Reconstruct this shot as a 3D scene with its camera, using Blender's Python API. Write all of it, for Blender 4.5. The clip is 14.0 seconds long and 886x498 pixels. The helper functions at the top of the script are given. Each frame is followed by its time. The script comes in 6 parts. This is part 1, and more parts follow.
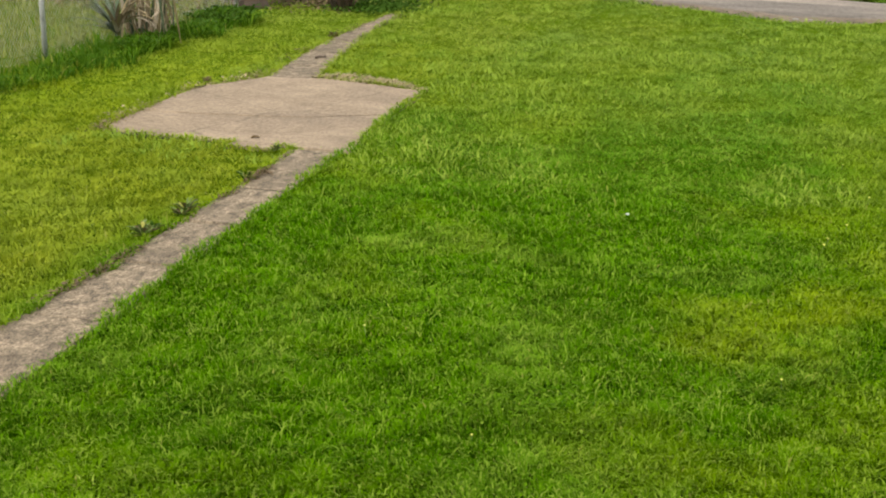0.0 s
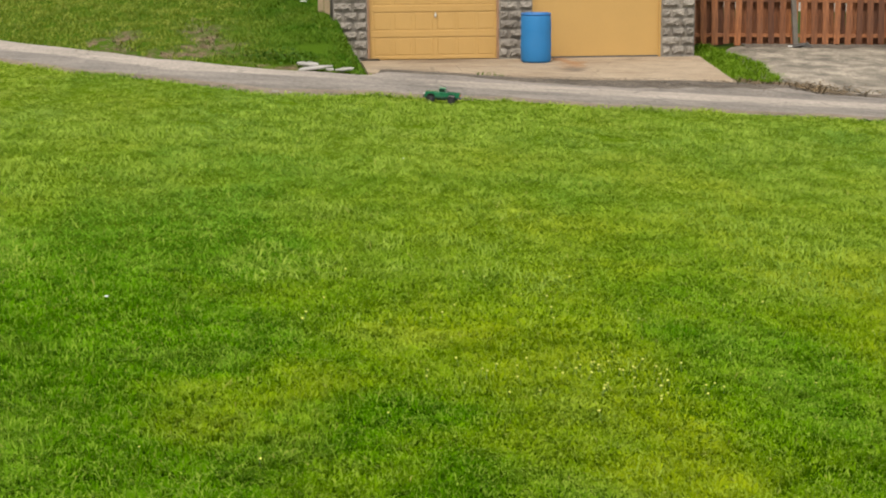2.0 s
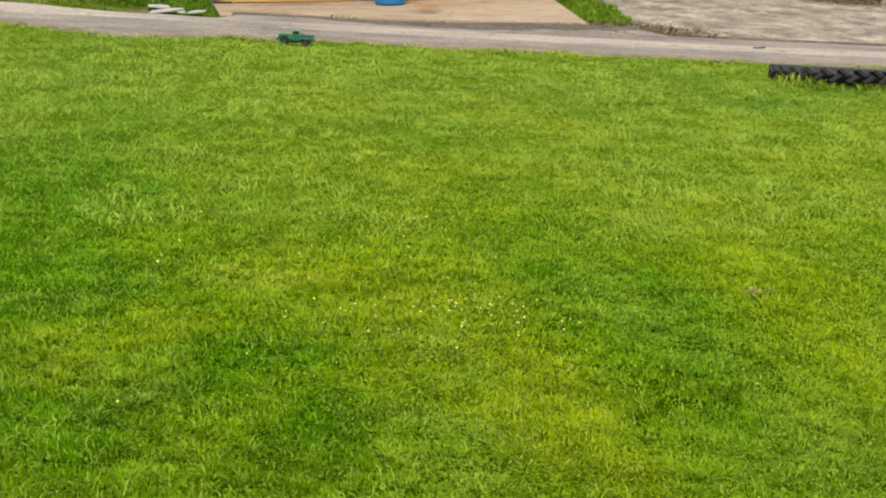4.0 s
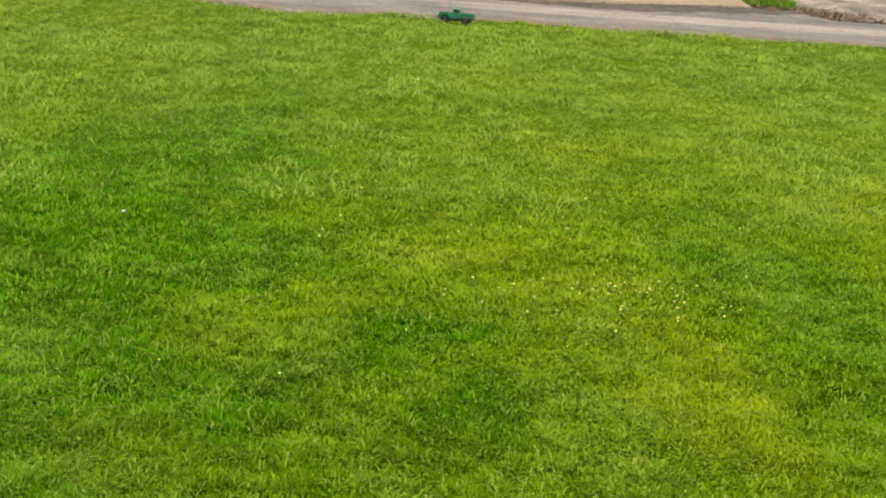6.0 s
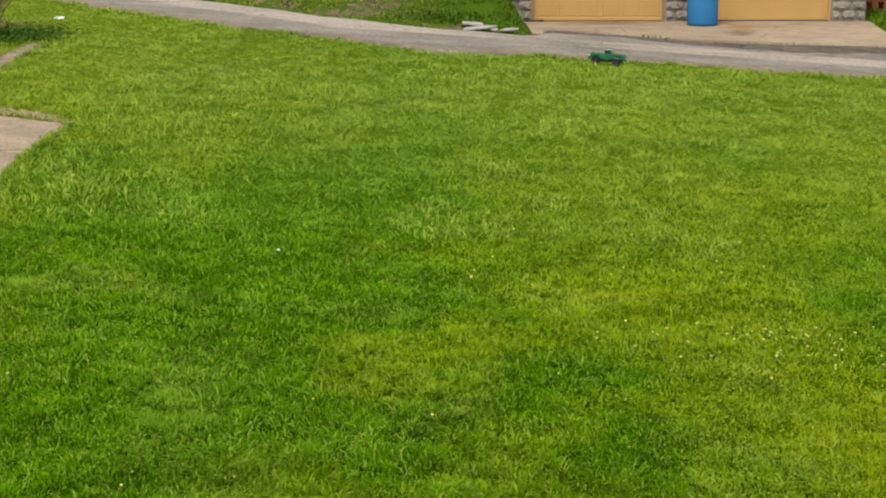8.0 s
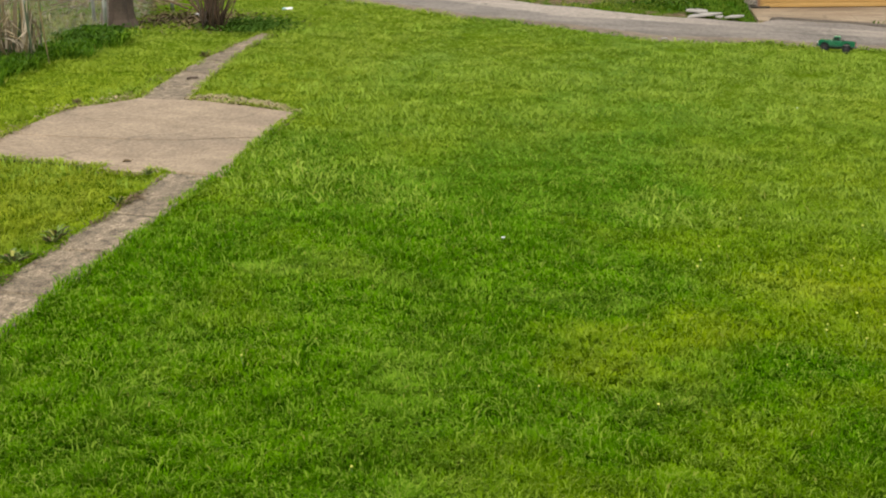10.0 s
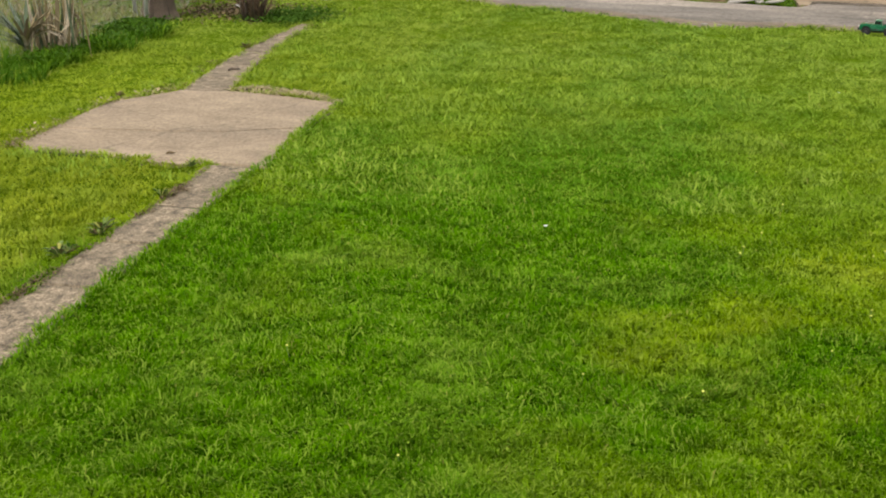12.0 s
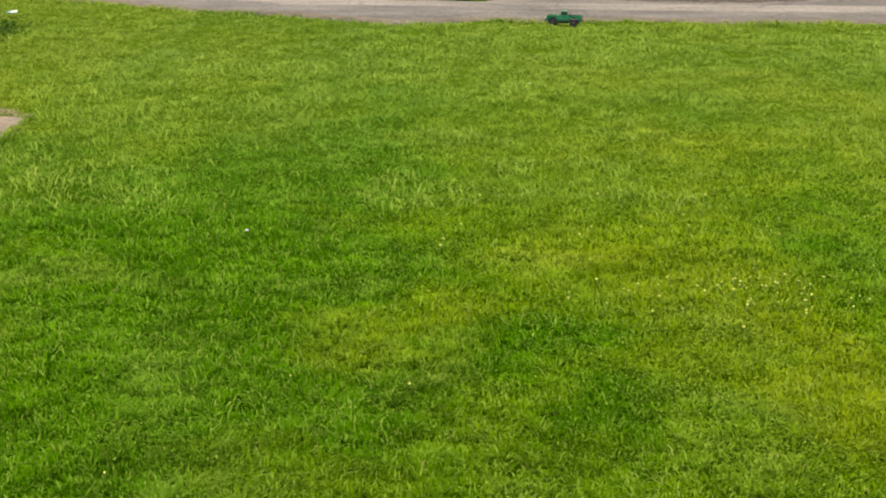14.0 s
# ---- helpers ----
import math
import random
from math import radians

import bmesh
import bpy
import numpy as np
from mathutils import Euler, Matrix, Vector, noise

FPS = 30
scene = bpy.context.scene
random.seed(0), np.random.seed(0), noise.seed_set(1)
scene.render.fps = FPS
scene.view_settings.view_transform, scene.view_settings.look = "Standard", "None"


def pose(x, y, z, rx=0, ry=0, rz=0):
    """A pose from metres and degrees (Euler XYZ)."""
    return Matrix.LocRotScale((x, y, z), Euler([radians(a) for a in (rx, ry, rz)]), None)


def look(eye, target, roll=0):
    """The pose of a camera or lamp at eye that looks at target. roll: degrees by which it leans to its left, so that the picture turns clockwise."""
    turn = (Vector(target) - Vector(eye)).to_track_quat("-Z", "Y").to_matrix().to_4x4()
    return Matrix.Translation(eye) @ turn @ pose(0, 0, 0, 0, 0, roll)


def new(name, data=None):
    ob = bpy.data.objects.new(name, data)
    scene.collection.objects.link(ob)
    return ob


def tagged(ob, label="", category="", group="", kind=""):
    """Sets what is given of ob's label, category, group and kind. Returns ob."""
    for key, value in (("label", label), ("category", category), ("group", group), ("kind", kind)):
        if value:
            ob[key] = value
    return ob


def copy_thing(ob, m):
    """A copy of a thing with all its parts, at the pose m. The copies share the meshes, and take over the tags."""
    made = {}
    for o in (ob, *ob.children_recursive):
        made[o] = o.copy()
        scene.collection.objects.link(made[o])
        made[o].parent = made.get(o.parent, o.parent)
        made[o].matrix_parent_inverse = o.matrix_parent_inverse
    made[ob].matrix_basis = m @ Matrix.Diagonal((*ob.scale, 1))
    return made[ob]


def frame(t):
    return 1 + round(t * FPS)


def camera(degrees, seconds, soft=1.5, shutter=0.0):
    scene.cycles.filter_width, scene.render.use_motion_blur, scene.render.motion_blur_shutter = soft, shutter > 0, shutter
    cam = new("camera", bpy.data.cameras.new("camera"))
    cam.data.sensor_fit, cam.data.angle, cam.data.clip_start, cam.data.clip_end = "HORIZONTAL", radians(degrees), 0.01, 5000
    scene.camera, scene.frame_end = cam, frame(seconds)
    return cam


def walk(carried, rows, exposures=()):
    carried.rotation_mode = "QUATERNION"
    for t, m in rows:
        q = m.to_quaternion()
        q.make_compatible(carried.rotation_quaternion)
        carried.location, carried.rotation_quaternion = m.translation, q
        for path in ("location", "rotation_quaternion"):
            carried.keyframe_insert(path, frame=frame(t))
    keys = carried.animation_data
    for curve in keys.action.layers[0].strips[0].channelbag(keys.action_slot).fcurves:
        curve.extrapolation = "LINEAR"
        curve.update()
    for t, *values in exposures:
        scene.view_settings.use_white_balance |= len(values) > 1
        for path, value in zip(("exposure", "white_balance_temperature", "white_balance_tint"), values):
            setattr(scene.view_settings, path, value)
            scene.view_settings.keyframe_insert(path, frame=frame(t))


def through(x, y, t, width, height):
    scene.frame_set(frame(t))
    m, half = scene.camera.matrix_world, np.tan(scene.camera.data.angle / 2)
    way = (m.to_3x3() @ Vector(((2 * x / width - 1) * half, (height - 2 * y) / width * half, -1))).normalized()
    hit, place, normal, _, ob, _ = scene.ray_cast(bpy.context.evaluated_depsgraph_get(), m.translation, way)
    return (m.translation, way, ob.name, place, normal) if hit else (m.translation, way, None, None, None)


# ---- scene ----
# The camera stands on a raised spot behind the lawn and pans with the little truck.
cam = camera(29.22, 14.0, soft=1.95)


def stand(x, y, z, yaw, pitch, roll):
    return pose(x, y, z, 90 + pitch, 0, yaw) @ pose(0, 0, 0, 0, 0, roll)


PATH = [
    (0, -0.031, -0.025, 2.495, 12.660, -12.824, -1.547),
    (0.5, -0.017, -0.025, 2.503, 9.832, -13.518, -1.588),
    (1, -0.000, -0.025, 2.520, 5.763, -14.075, -0.623),
    (1.5, 0.023, -0.019, 2.559, 0.283, -12.596, -0.268),
    (2, 0.092, 0.013, 2.567, -4.530, -10.864, -0.478),
    (2.5, 0.104, 0.018, 2.563, -7.036, -11.006, -0.628),
    (2.7, 0.105, 0.019, 2.559, -8.046, -11.049, -0.437),
    (3.4, 0.100, 0.008, 2.550, -9.700, -11.750, -0.350),
    (4.1, 0.082, -0.005, 2.537, -9.350, -12.900, -0.100),
    (4.8, 0.061, -0.014, 2.526, -7.704, -13.566, -0.031),
    (5, 0.056, -0.007, 2.522, -7.258, -13.597, -0.062),
    (5.5, 0.041, 0.008, 2.521, -6.187, -13.703, 0.432),
    (6, 0.022, 0.010, 2.541, -4.304, -13.438, 0.348),
    (6.5, 0.012, 0.031, 2.548, -1.748, -13.220, -0.682),
    (7, 0.007, 0.035, 2.554, -0.791, -12.723, -1.190),
    (7.5, -0.008, 0.023, 2.557, -0.113, -12.271, -0.650),
    (8, -0.015, 0.029, 2.553, 0.754, -12.122, -0.093),
    (8.5, -0.020, 0.030, 2.550, 1.809, -12.185, 0.259),
    (9, -0.037, 0.036, 2.545, 3.320, -12.285, 0.419),
    (9.2, -0.042, 0.038, 2.545, 4.716, -12.312, 0.142),
    (11.3, -0.074, -0.027, 2.567, 9.647, -12.678, -1.829),
    (11.5, -0.075, -0.027, 2.569, 9.674, -12.722, -1.863),
    (12, -0.069, -0.022, 2.566, 9.672, -12.789, -1.940),
    (12.5, -0.042, -0.016, 2.574, 6.735, -12.733, -2.384),
    (13, -0.033, -0.008, 2.574, 4.252, -12.712, -2.737),
    (13.5, -0.016, -0.009, 2.564, 1.483, -12.952, -3.067),
    (14, -0.004, -0.010, 2.552, -0.236, -13.147, -3.422),
]
walk(cam, [(t, stand(*row)) for t, *row in PATH], exposures=[(0, 0.92, 6900, 10), (0.5, 1.08, 6900, 10), (1.0, 1.12, 6900, 10), (1.5, 1.03, 6900, 10), (2.5, 1.06, 6900, 10), (5.0, 1.19, 6900, 10), (5.5, 1.17, 6900, 10), (6.2, 1.05, 6900, 10), (7.5, 0.87, 6900, 10), (9.0, 0.87, 6900, 10), (11.5, 0.89, 6900, 10), (12.5, 0.86, 6900, 10), (14, 0.97, 6900, 10)])

# ---- light: a bright overcast day ----
world = bpy.data.worlds.new("overcast")
scene.world = world
world.use_nodes = True
sky = world.node_tree.nodes.new("ShaderNodeTexSky")
sky.sky_type = "NISHITA"
sky.sun_disc = False
sky.sun_elevation, sky.sun_rotation = radians(55), radians(200)
sky.air_density, sky.dust_density = 1.0, 3.0
cloud = world.node_tree.nodes.new("ShaderNodeMix")  # a thin, even cloud cover whitens the sky
cloud.data_type = "RGBA"
cloud.inputs[0].default_value = 0.65
cloud.inputs[7].default_value = (4.6, 4.5, 4.3, 1.0)
world.node_tree.links.new(sky.outputs[0], cloud.inputs[6])
world.node_tree.links.new(cloud.outputs[2], world.node_tree.nodes["Background"].inputs[0])
world.node_tree.nodes["Background"].inputs[1].default_value = 0.15
sun = new("sun", bpy.data.lights.new("sun", "SUN"))
sun.data.energy, sun.data.angle, sun.data.color = 1.5, radians(12), (1.0, 0.96, 0.88)
sun.matrix_world = look((0, 0, 50), (Vector((0, 0, 50)) - Vector((math.sin(radians(200)) * math.cos(radians(55)), math.cos(radians(200)) * math.cos(radians(55)), math.sin(radians(55))))))

rng = np.random.default_rng(7)


# ---- materials ----
class Mat:
    """A small node-material writer."""

    def __init__(self, name, rough=0.8, metal=0.0):
        self.m = bpy.data.materials.new(name)
        self.m.use_nodes = True
        self.t = self.m.node_tree
        self.b = self.t.nodes["Principled BSDF"]
        self.b.inputs["Roughness"].default_value = rough
        self.b.inputs["Metallic"].default_value = metal
        self.co = None

    def n(self, kind, **props):
        node = self.t.nodes.new(kind)
        for k, v in props.items():
            if k == "operation":
                node.operation = v
            elif k == "blend_type":
                node.blend_type = v
            elif k == "data_type":
                node.data_type = v
            elif k == "feature":
                node.feature = v
            elif k == "attribute_name":
                node.attribute_name = v
        return node

    def put(self, socket, value):
        if isinstance(value, bpy.types.NodeSocket):
            self.t.links.new(value, socket)
        else:
            socket.default_value = (*value, 1.0) if isinstance(value, tuple) and len(value) == 3 and socket.type == "RGBA" else value

    def pos(self, local=False):
        if local:
            return self.n("ShaderNodeTexCoord").outputs["Object"]
        if self.co is None:
            self.co = self.n("ShaderNodeNewGeometry")
        return self.co.outputs["Position"]

    def noise(self, scale, detail=4.0, rough=0.6, local=False, stretch=None, distort=0.0):
        node = self.n("ShaderNodeTexNoise")
        node.inputs["Scale"].default_value, node.inputs["Detail"].default_value = scale, detail
        node.inputs["Roughness"].default_value, node.inputs["Distortion"].default_value = rough, distort
        at = self.pos(local)
        if stretch:
            mapping = self.n("ShaderNodeMapping")
            mapping.inputs["Scale"].default_value = stretch
            self.put(mapping.inputs["Vector"], at)
            at = mapping.outputs[0]
        self.put(node.inputs["Vector"], at)
        return node.outputs["Fac"]

    def ramp(self, value, lo, hi, a=0.0, b=1.0):
        node = self.n("ShaderNodeMapRange")
        for k, v in (("Value", value), ("From Min", lo), ("From Max", hi), ("To Min", a), ("To Max", b)):
            self.put(node.inputs[k], v)
        return node.outputs[0]

    def math(self, op, a, b=0.0):
        node = self.n("ShaderNodeMath", operation=op)
        self.put(node.inputs[0], a)
        self.put(node.inputs[1], b)
        return node.outputs[0]

    def mix(self, fac, a, b, how="MIX"):
        node = self.n("ShaderNodeMix", data_type="RGBA", blend_type=how)
        self.put(node.inputs[0], fac)
        self.put(node.inputs[6], a)
        self.put(node.inputs[7], b)
        return node.outputs[2]

    def xyz(self):
        node = self.n("ShaderNodeSeparateXYZ")
        self.put(node.inputs[0], self.pos())
        return node.outputs

    def colour(self, value):
        self.put(self.b.inputs["Base Color"], value)
        return self

    def bump(self, height, strength=0.4, distance=0.01):
        node = self.n("ShaderNodeBump")
        node.inputs["Strength"].default_value, node.inputs["Distance"].default_value = strength, distance
        self.put(node.inputs["Height"], height)
        self.put(self.b.inputs["Normal"], node.outputs[0])
        return self


def plain(name, rgb, rough=0.6, metal=0.0, vary=0.18, scale=18.0, bump=0.15, local=True):
    """A material with grain and stains at two scales round one base colour."""
    m = Mat(name, rough, metal)
    dark, light = tuple(c * (1 - vary) for c in rgb), tuple(min(1, c * (1 + vary)) for c in rgb)
    fine, wide = m.noise(scale * 6, local=local), m.noise(scale * 0.5, local=local)
    m.colour(m.mix(m.ramp(m.math("ADD", fine, wide), 0.7, 1.3), dark, light))
    m.put(m.b.inputs["Roughness"], m.ramp(wide, 0.3, 0.7, max(rough - 0.1, 0), min(rough + 0.1, 1)))
    m.bump(fine, bump, 0.003)
    return m.m


# patches of the lawn: middle x, y, half widths and how much yellower they are
YELLOWER = ((-0.3, 8.9, 0.7, 0.7, 0.5), (1.5, 9.2, 0.6, 1.2, 0.3), (2.0, 7.8, 0.35, 1.2, 0.45), (2.72, 15.0, 0.4, 1.0, 0.5),
            (4.0, 13.0, 0.6, 0.7, 0.5), (5.05, 13.6, 0.7, 0.8, 0.55), (2.8, 13.2, 0.35, 0.5, 0.4), (0.8, 11.3, 0.5, 0.8, 0.3),
            (-3.35, 12.4, 0.35, 1.3, 0.5), (-3.2, 16.4, 0.7, 1.0, 0.4), (-4.6, 20.5, 0.7, 1.6, 0.45), (-2.3, 23.7, 1.2, 1.2, 0.35),
            (4.1, 18.0, 0.8, 1.2, 0.35), (-0.7, 6.6, 0.6, 0.5, 0.45), (-2.85, 9.2, 0.35, 0.8, 0.3), (0.7, 10.5, 0.4, 0.7, 0.3))
# the same for the deeper green ones
DEEPER = ((8.03, 21.05, 0.8, 1.6, -0.45), (9.64, 23.30, 0.8, 1.5, -0.45), (0.5, 8.6, 0.55, 0.6, -0.5), (0.9, 7.5, 0.6, 0.4, -0.4), (2.75, 10.3, 0.4, 1.4, -0.12),
          (2.5, 21.6, 0.9, 1.3, -0.35), (-1.0, 13.6, 1.1, 1.3, -0.5), (-2.0, 11.3, 0.9, 0.8, -0.4), (-1.5, 9.0, 0.8, 0.6, -0.4), (-1.0, 7.35, 0.5, 0.3, -0.5),
          (-2.5, 7.0, 0.7, 0.9, -0.45), (2.35, 17.5, 0.8, 1.8, -0.5), (4.2, 22.1, 1.3, 1.4, -0.45), (0.2, 18.0, 0.8, 1.6, -0.4), (-2.3, 18.1, 0.7, 1.0, -0.3), (7.6, 23.0, 2.4, 2.6, -0.5), (5.6, 20.0, 1.4, 1.5, -0.4), (1.5, 24.6, 1.2, 1.0, -0.3))
# middle and half widths of patches with painted sheen, as of flat-lying blades
FLAT_SHEEN = ((-1.5, 15.5, 0.8, 0.9), (-1.5, 17.1, 0.7, 1.0), (-0.3, 12.7, 0.4, 0.25), (0.2, 15.1, 0.5, 0.3), (0.75, 10.6, 0.35, 0.35), (1.45, 9.2, 0.3, 0.3),
        (1.5, 7.6, 0.35, 0.35), (5.3, 14.8, 0.7, 1.4), (-2.0, 10.0, 0.8, 0.4), (-0.75, 10.0, 0.35, 0.3), (1.4, 21.0, 0.6, 2.0), (0.06, 8.2, 0.3, 0.25),
        (-1.2, 20.5, 0.8, 1.5), (3.7, 17.6, 0.6, 0.8), (-5.0, 10.0, 0.4, 0.5), (-4.9, 8.6, 0.3, 0.4), (-6.3, 15.0, 0.4, 0.9), (-3.2, 20.5, 1.2, 2.6), (-4.5, 11.4, 0.3, 0.5))
# middle and half widths of worn hollows between the tussocks
HOLLOWS = ((-0.99, 7.34, 0.20, 0.07), (-0.62, 7.78, 0.09, 0.06), (0.60, 8.60, 0.13, 0.07), (0.92, 8.62, 0.14, 0.07), (0.39, 7.48, 0.12, 0.06), (0.80, 7.62, 0.16, 0.06),
           (2.66, 12.82, 0.12, 0.14), (-1.35, 7.10, 0.12, 0.06), (2.37, 9.30, 0.07, 0.45), (2.40, 8.10, 0.07, 0.35), (-0.25, 8.55, 0.10, 0.05), (1.95, 12.9, 0.10, 0.12),
           (-1.55, 6.60, 0.14, 0.05), (4.3, 22.0, 0.35, 0.35), (1.6, 22.6, 0.25, 0.3), (-2.4, 6.75, 0.12, 0.07), (-0.35, 7.20, 0.10, 0.05), (0.15, 6.95, 0.12, 0.05))


# middle and half widths of bare earth on the bank beyond the alley
BARE = ((-1.85, 33.4, 0.40, 1.5), (-1.6, 32.3, 0.45, 0.7), (-3.6, 33.2, 0.40, 1.3), (-2.7, 31.75, 1.7, 0.35), (-0.5, 30.85, 0.8, 0.25), (9.6, 31.9, 0.6, 0.6))


def lattice(x, y, seed=0.0):
    """Smooth random values between 0 and 1 on a unit lattice."""
    i, j = np.floor(x), np.floor(y)
    u, v = x - i, y - j
    u, v = u * u * (3 - 2 * u), v * v * (3 - 2 * v)

    def at(a, b):
        return np.modf(np.abs(np.sin(a * 127.1 + b * 311.7 + seed * 74.7) * 43758.5453))[0]
    low = at(i, j) * (1 - u) + at(i + 1, j) * u
    high = at(i, j + 1) * (1 - u) + at(i + 1, j + 1) * u
    return low * (1 - v) + high * v


def patches(x, y, spots):
    """How much each place belongs to the patches, with wavering edges."""
    u = x + 0.16 * np.sin(3.1 * y + 1.7 * x) + 0.10 * np.sin(7.3 * y - 4.0 * x) + 0.05 * np.sin(17 * y + 11 * x)
    v = y + 0.25 * np.sin(2.7 * x + 1.1 * y) + 0.15 * np.sin(6.1 * x + 3.0 * y) + 0.06 * np.sin(15 * x - 13 * y)
    total = 0 * x
    for cx, cy, rx, ry, *amount in spots:
        near = np.clip(1 - np.hypot((u - cx) / (1.25 * rx), (v - cy) / (1.25 * ry)), 0, 0.55) / 0.55
        total += near * (amount[0] if amount else 1.0)
    return total


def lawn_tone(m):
    """How yellow the lawn is: lush blue-green in the middle, thinner and yellower along the sides and far off."""
    x, y, _ = m.xyz()
    wide = m.noise(0.55, 3)
    patch = m.noise(1.9, 3, stretch=(1.0, 0.55, 1.0))
    lane = m.math("ADD", x, m.ramp(m.noise(2.5, 3, 0.6), 0.3, 0.7, -0.08, 0.08))
    x = m.math("ADD", x, m.ramp(m.noise(0.8, 3, 0.6), 0.3, 0.7, -0.35, 0.35))
    near = m.ramp(y, 15.0, 11.0)
    side = m.math("ADD", m.ramp(x, -0.3, 1.0, 0.0, 0.58), m.math("MULTIPLY", near, m.math("ADD", m.ramp(lane, 2.18, 2.34, 0.0, -0.30), m.ramp(x, 3.2, 3.8, 0.0, 0.3))))
    left = m.ramp(x, -3.5, -4.6, 0.0, 0.8)
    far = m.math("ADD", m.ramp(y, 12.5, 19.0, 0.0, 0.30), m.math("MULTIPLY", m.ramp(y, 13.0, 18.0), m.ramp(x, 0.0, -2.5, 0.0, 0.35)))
    stripe = m.math("MULTIPLY", m.math("SINE", m.math("MULTIPLY", m.math("ADD", x, m.math("MULTIPLY", wide, 1.2)), 2.9)), 0.13)
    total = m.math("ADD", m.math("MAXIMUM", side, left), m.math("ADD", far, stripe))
    total = m.math("ADD", total, m.math("ADD", m.ramp(wide, 0.3, 0.7, -0.2, 0.2), m.ramp(patch, 0.3, 0.7, -0.15, 0.15)))
    own = m.n("ShaderNodeAttribute", attribute_name="patch_tone")
    total = m.math("ADD", total, m.math("MULTIPLY", own.outputs["Fac"], 0.8))
    return m.math("MINIMUM", m.math("MAXIMUM", total, 0.0), 1.0)


def grass_material(name, lush, pale, dry=(0.26, 0.28, 0.06), tone=None, through=0.33):
    m = Mat(name, 0.6)
    m.b.inputs["Specular IOR Level"].default_value = 0.012
    island = m.n("ShaderNodeNewGeometry").outputs["Random Per Island"]
    lawn = tone is None
    if tone == "bank":
        tone = m.math("ADD", m.ramp(m.xyz()[0], -0.3, -2.0, 0.0, 0.6), m.ramp(m.noise(0.9, 4), 0.4, 0.7, 0.0, 0.5))
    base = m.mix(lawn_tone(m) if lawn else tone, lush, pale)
    if lawn:
        # deeper green towards the near end of the lawn
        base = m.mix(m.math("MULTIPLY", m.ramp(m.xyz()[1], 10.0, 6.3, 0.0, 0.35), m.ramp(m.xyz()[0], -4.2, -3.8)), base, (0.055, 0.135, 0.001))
        # thinner, drier turf beyond the footpath
        base = m.mix(m.math("MULTIPLY", m.ramp(m.xyz()[0], -4.0, -4.3, 0.0, 0.45), m.ramp(m.xyz()[1], 14.5, 12.5)), base, (0.270, 0.300, 0.045))
        # paler patches: the sheen of flat-lying blades put into the colour
        ragged = m.ramp(m.noise(9, 4, 0.7, stretch=(1.0, 0.4, 1.0)), 0.3, 0.6, 0.4, 1.0)
        drift = m.math("MULTIPLY", m.ramp(m.noise(1.1, 4, 0.6, stretch=(1.0, 0.4, 1.0)), 0.50, 0.68), 0.30)
        own = m.math("MULTIPLY", m.n("ShaderNodeAttribute", attribute_name="patch_flat").outputs["Fac"], 0.36)
        base = m.mix(m.math("MULTIPLY", m.math("MAXIMUM", drift, own), ragged), base, (0.255, 0.35, 0.055))
        # paler, greyer green towards the alley: grazing sheen put into the colour
        base = m.mix(m.ramp(m.xyz()[1], 11.0, 22.0, 0.0, 0.42), base, (0.188, 0.270, 0.088))
    calm = m.math("MAXIMUM", m.ramp(m.xyz()[1], 8.0, 18.0, 0.0, 0.62), m.ramp(m.xyz()[0], -3.9, -4.3, 0.0, 0.7))
    spread = m.mix(calm, m.mix(m.ramp(island, 0.0, 0.75), (0.64, 0.69, 0.55), (1.16, 1.12, 1.1)), (0.98, 0.98, 0.9))
    leaf = m.mix(1.0, base, spread, "MULTIPLY")
    # light and dark from the way blades lie, put into the colour
    lie_shade = m.math("ADD", m.noise(3.0, 5, 0.72, stretch=(1.0, 0.36, 1.0)), m.math("MULTIPLY", m.noise(11, 3, 0.7, stretch=(1.0, 0.4, 1.0)), 0.55))
    leaf = m.mix(1.0, leaf, m.mix(m.ramp(lie_shade, 0.56, 0.98), (0.63, 0.71, 0.42), (1.33, 1.25, 1.45)), "MULTIPLY")
    clump = m.noise(6.5, 4, 0.65, stretch=(1.0, 0.5, 1.0))
    leaf = m.mix(1.0, leaf, m.mix(m.ramp(clump, 0.34, 0.66), (0.80, 0.85, 0.75), (1.18, 1.15, 1.3)), "MULTIPLY")
    # one blade in four carries a pale highlight painted into its colour
    leaf = m.mix(m.math("MULTIPLY", m.ramp(island, 0.75, 0.77), m.math("SUBTRACT", 0.55 if lawn else 0.25, m.math("MULTIPLY", calm, 0.25))), leaf, (0.28, 0.38, 0.055))
    leaf = m.mix(m.ramp(island, 0.990, 0.992), leaf, dry)
    m.colour(leaf)
    clear = m.n("ShaderNodeBsdfTranslucent")
    m.put(clear.inputs["Color"], m.mix(1.0, leaf, (1.15, 1.25, 0.6), "MULTIPLY"))
    both = m.n("ShaderNodeMixShader")
    both.inputs[0].default_value = through
    m.put(both.inputs[1], m.b.outputs[0])
    m.put(both.inputs[2], clear.outputs[0])
    m.put(m.t.nodes["Material Output"].inputs[0], both.outputs[0])
    return m.m


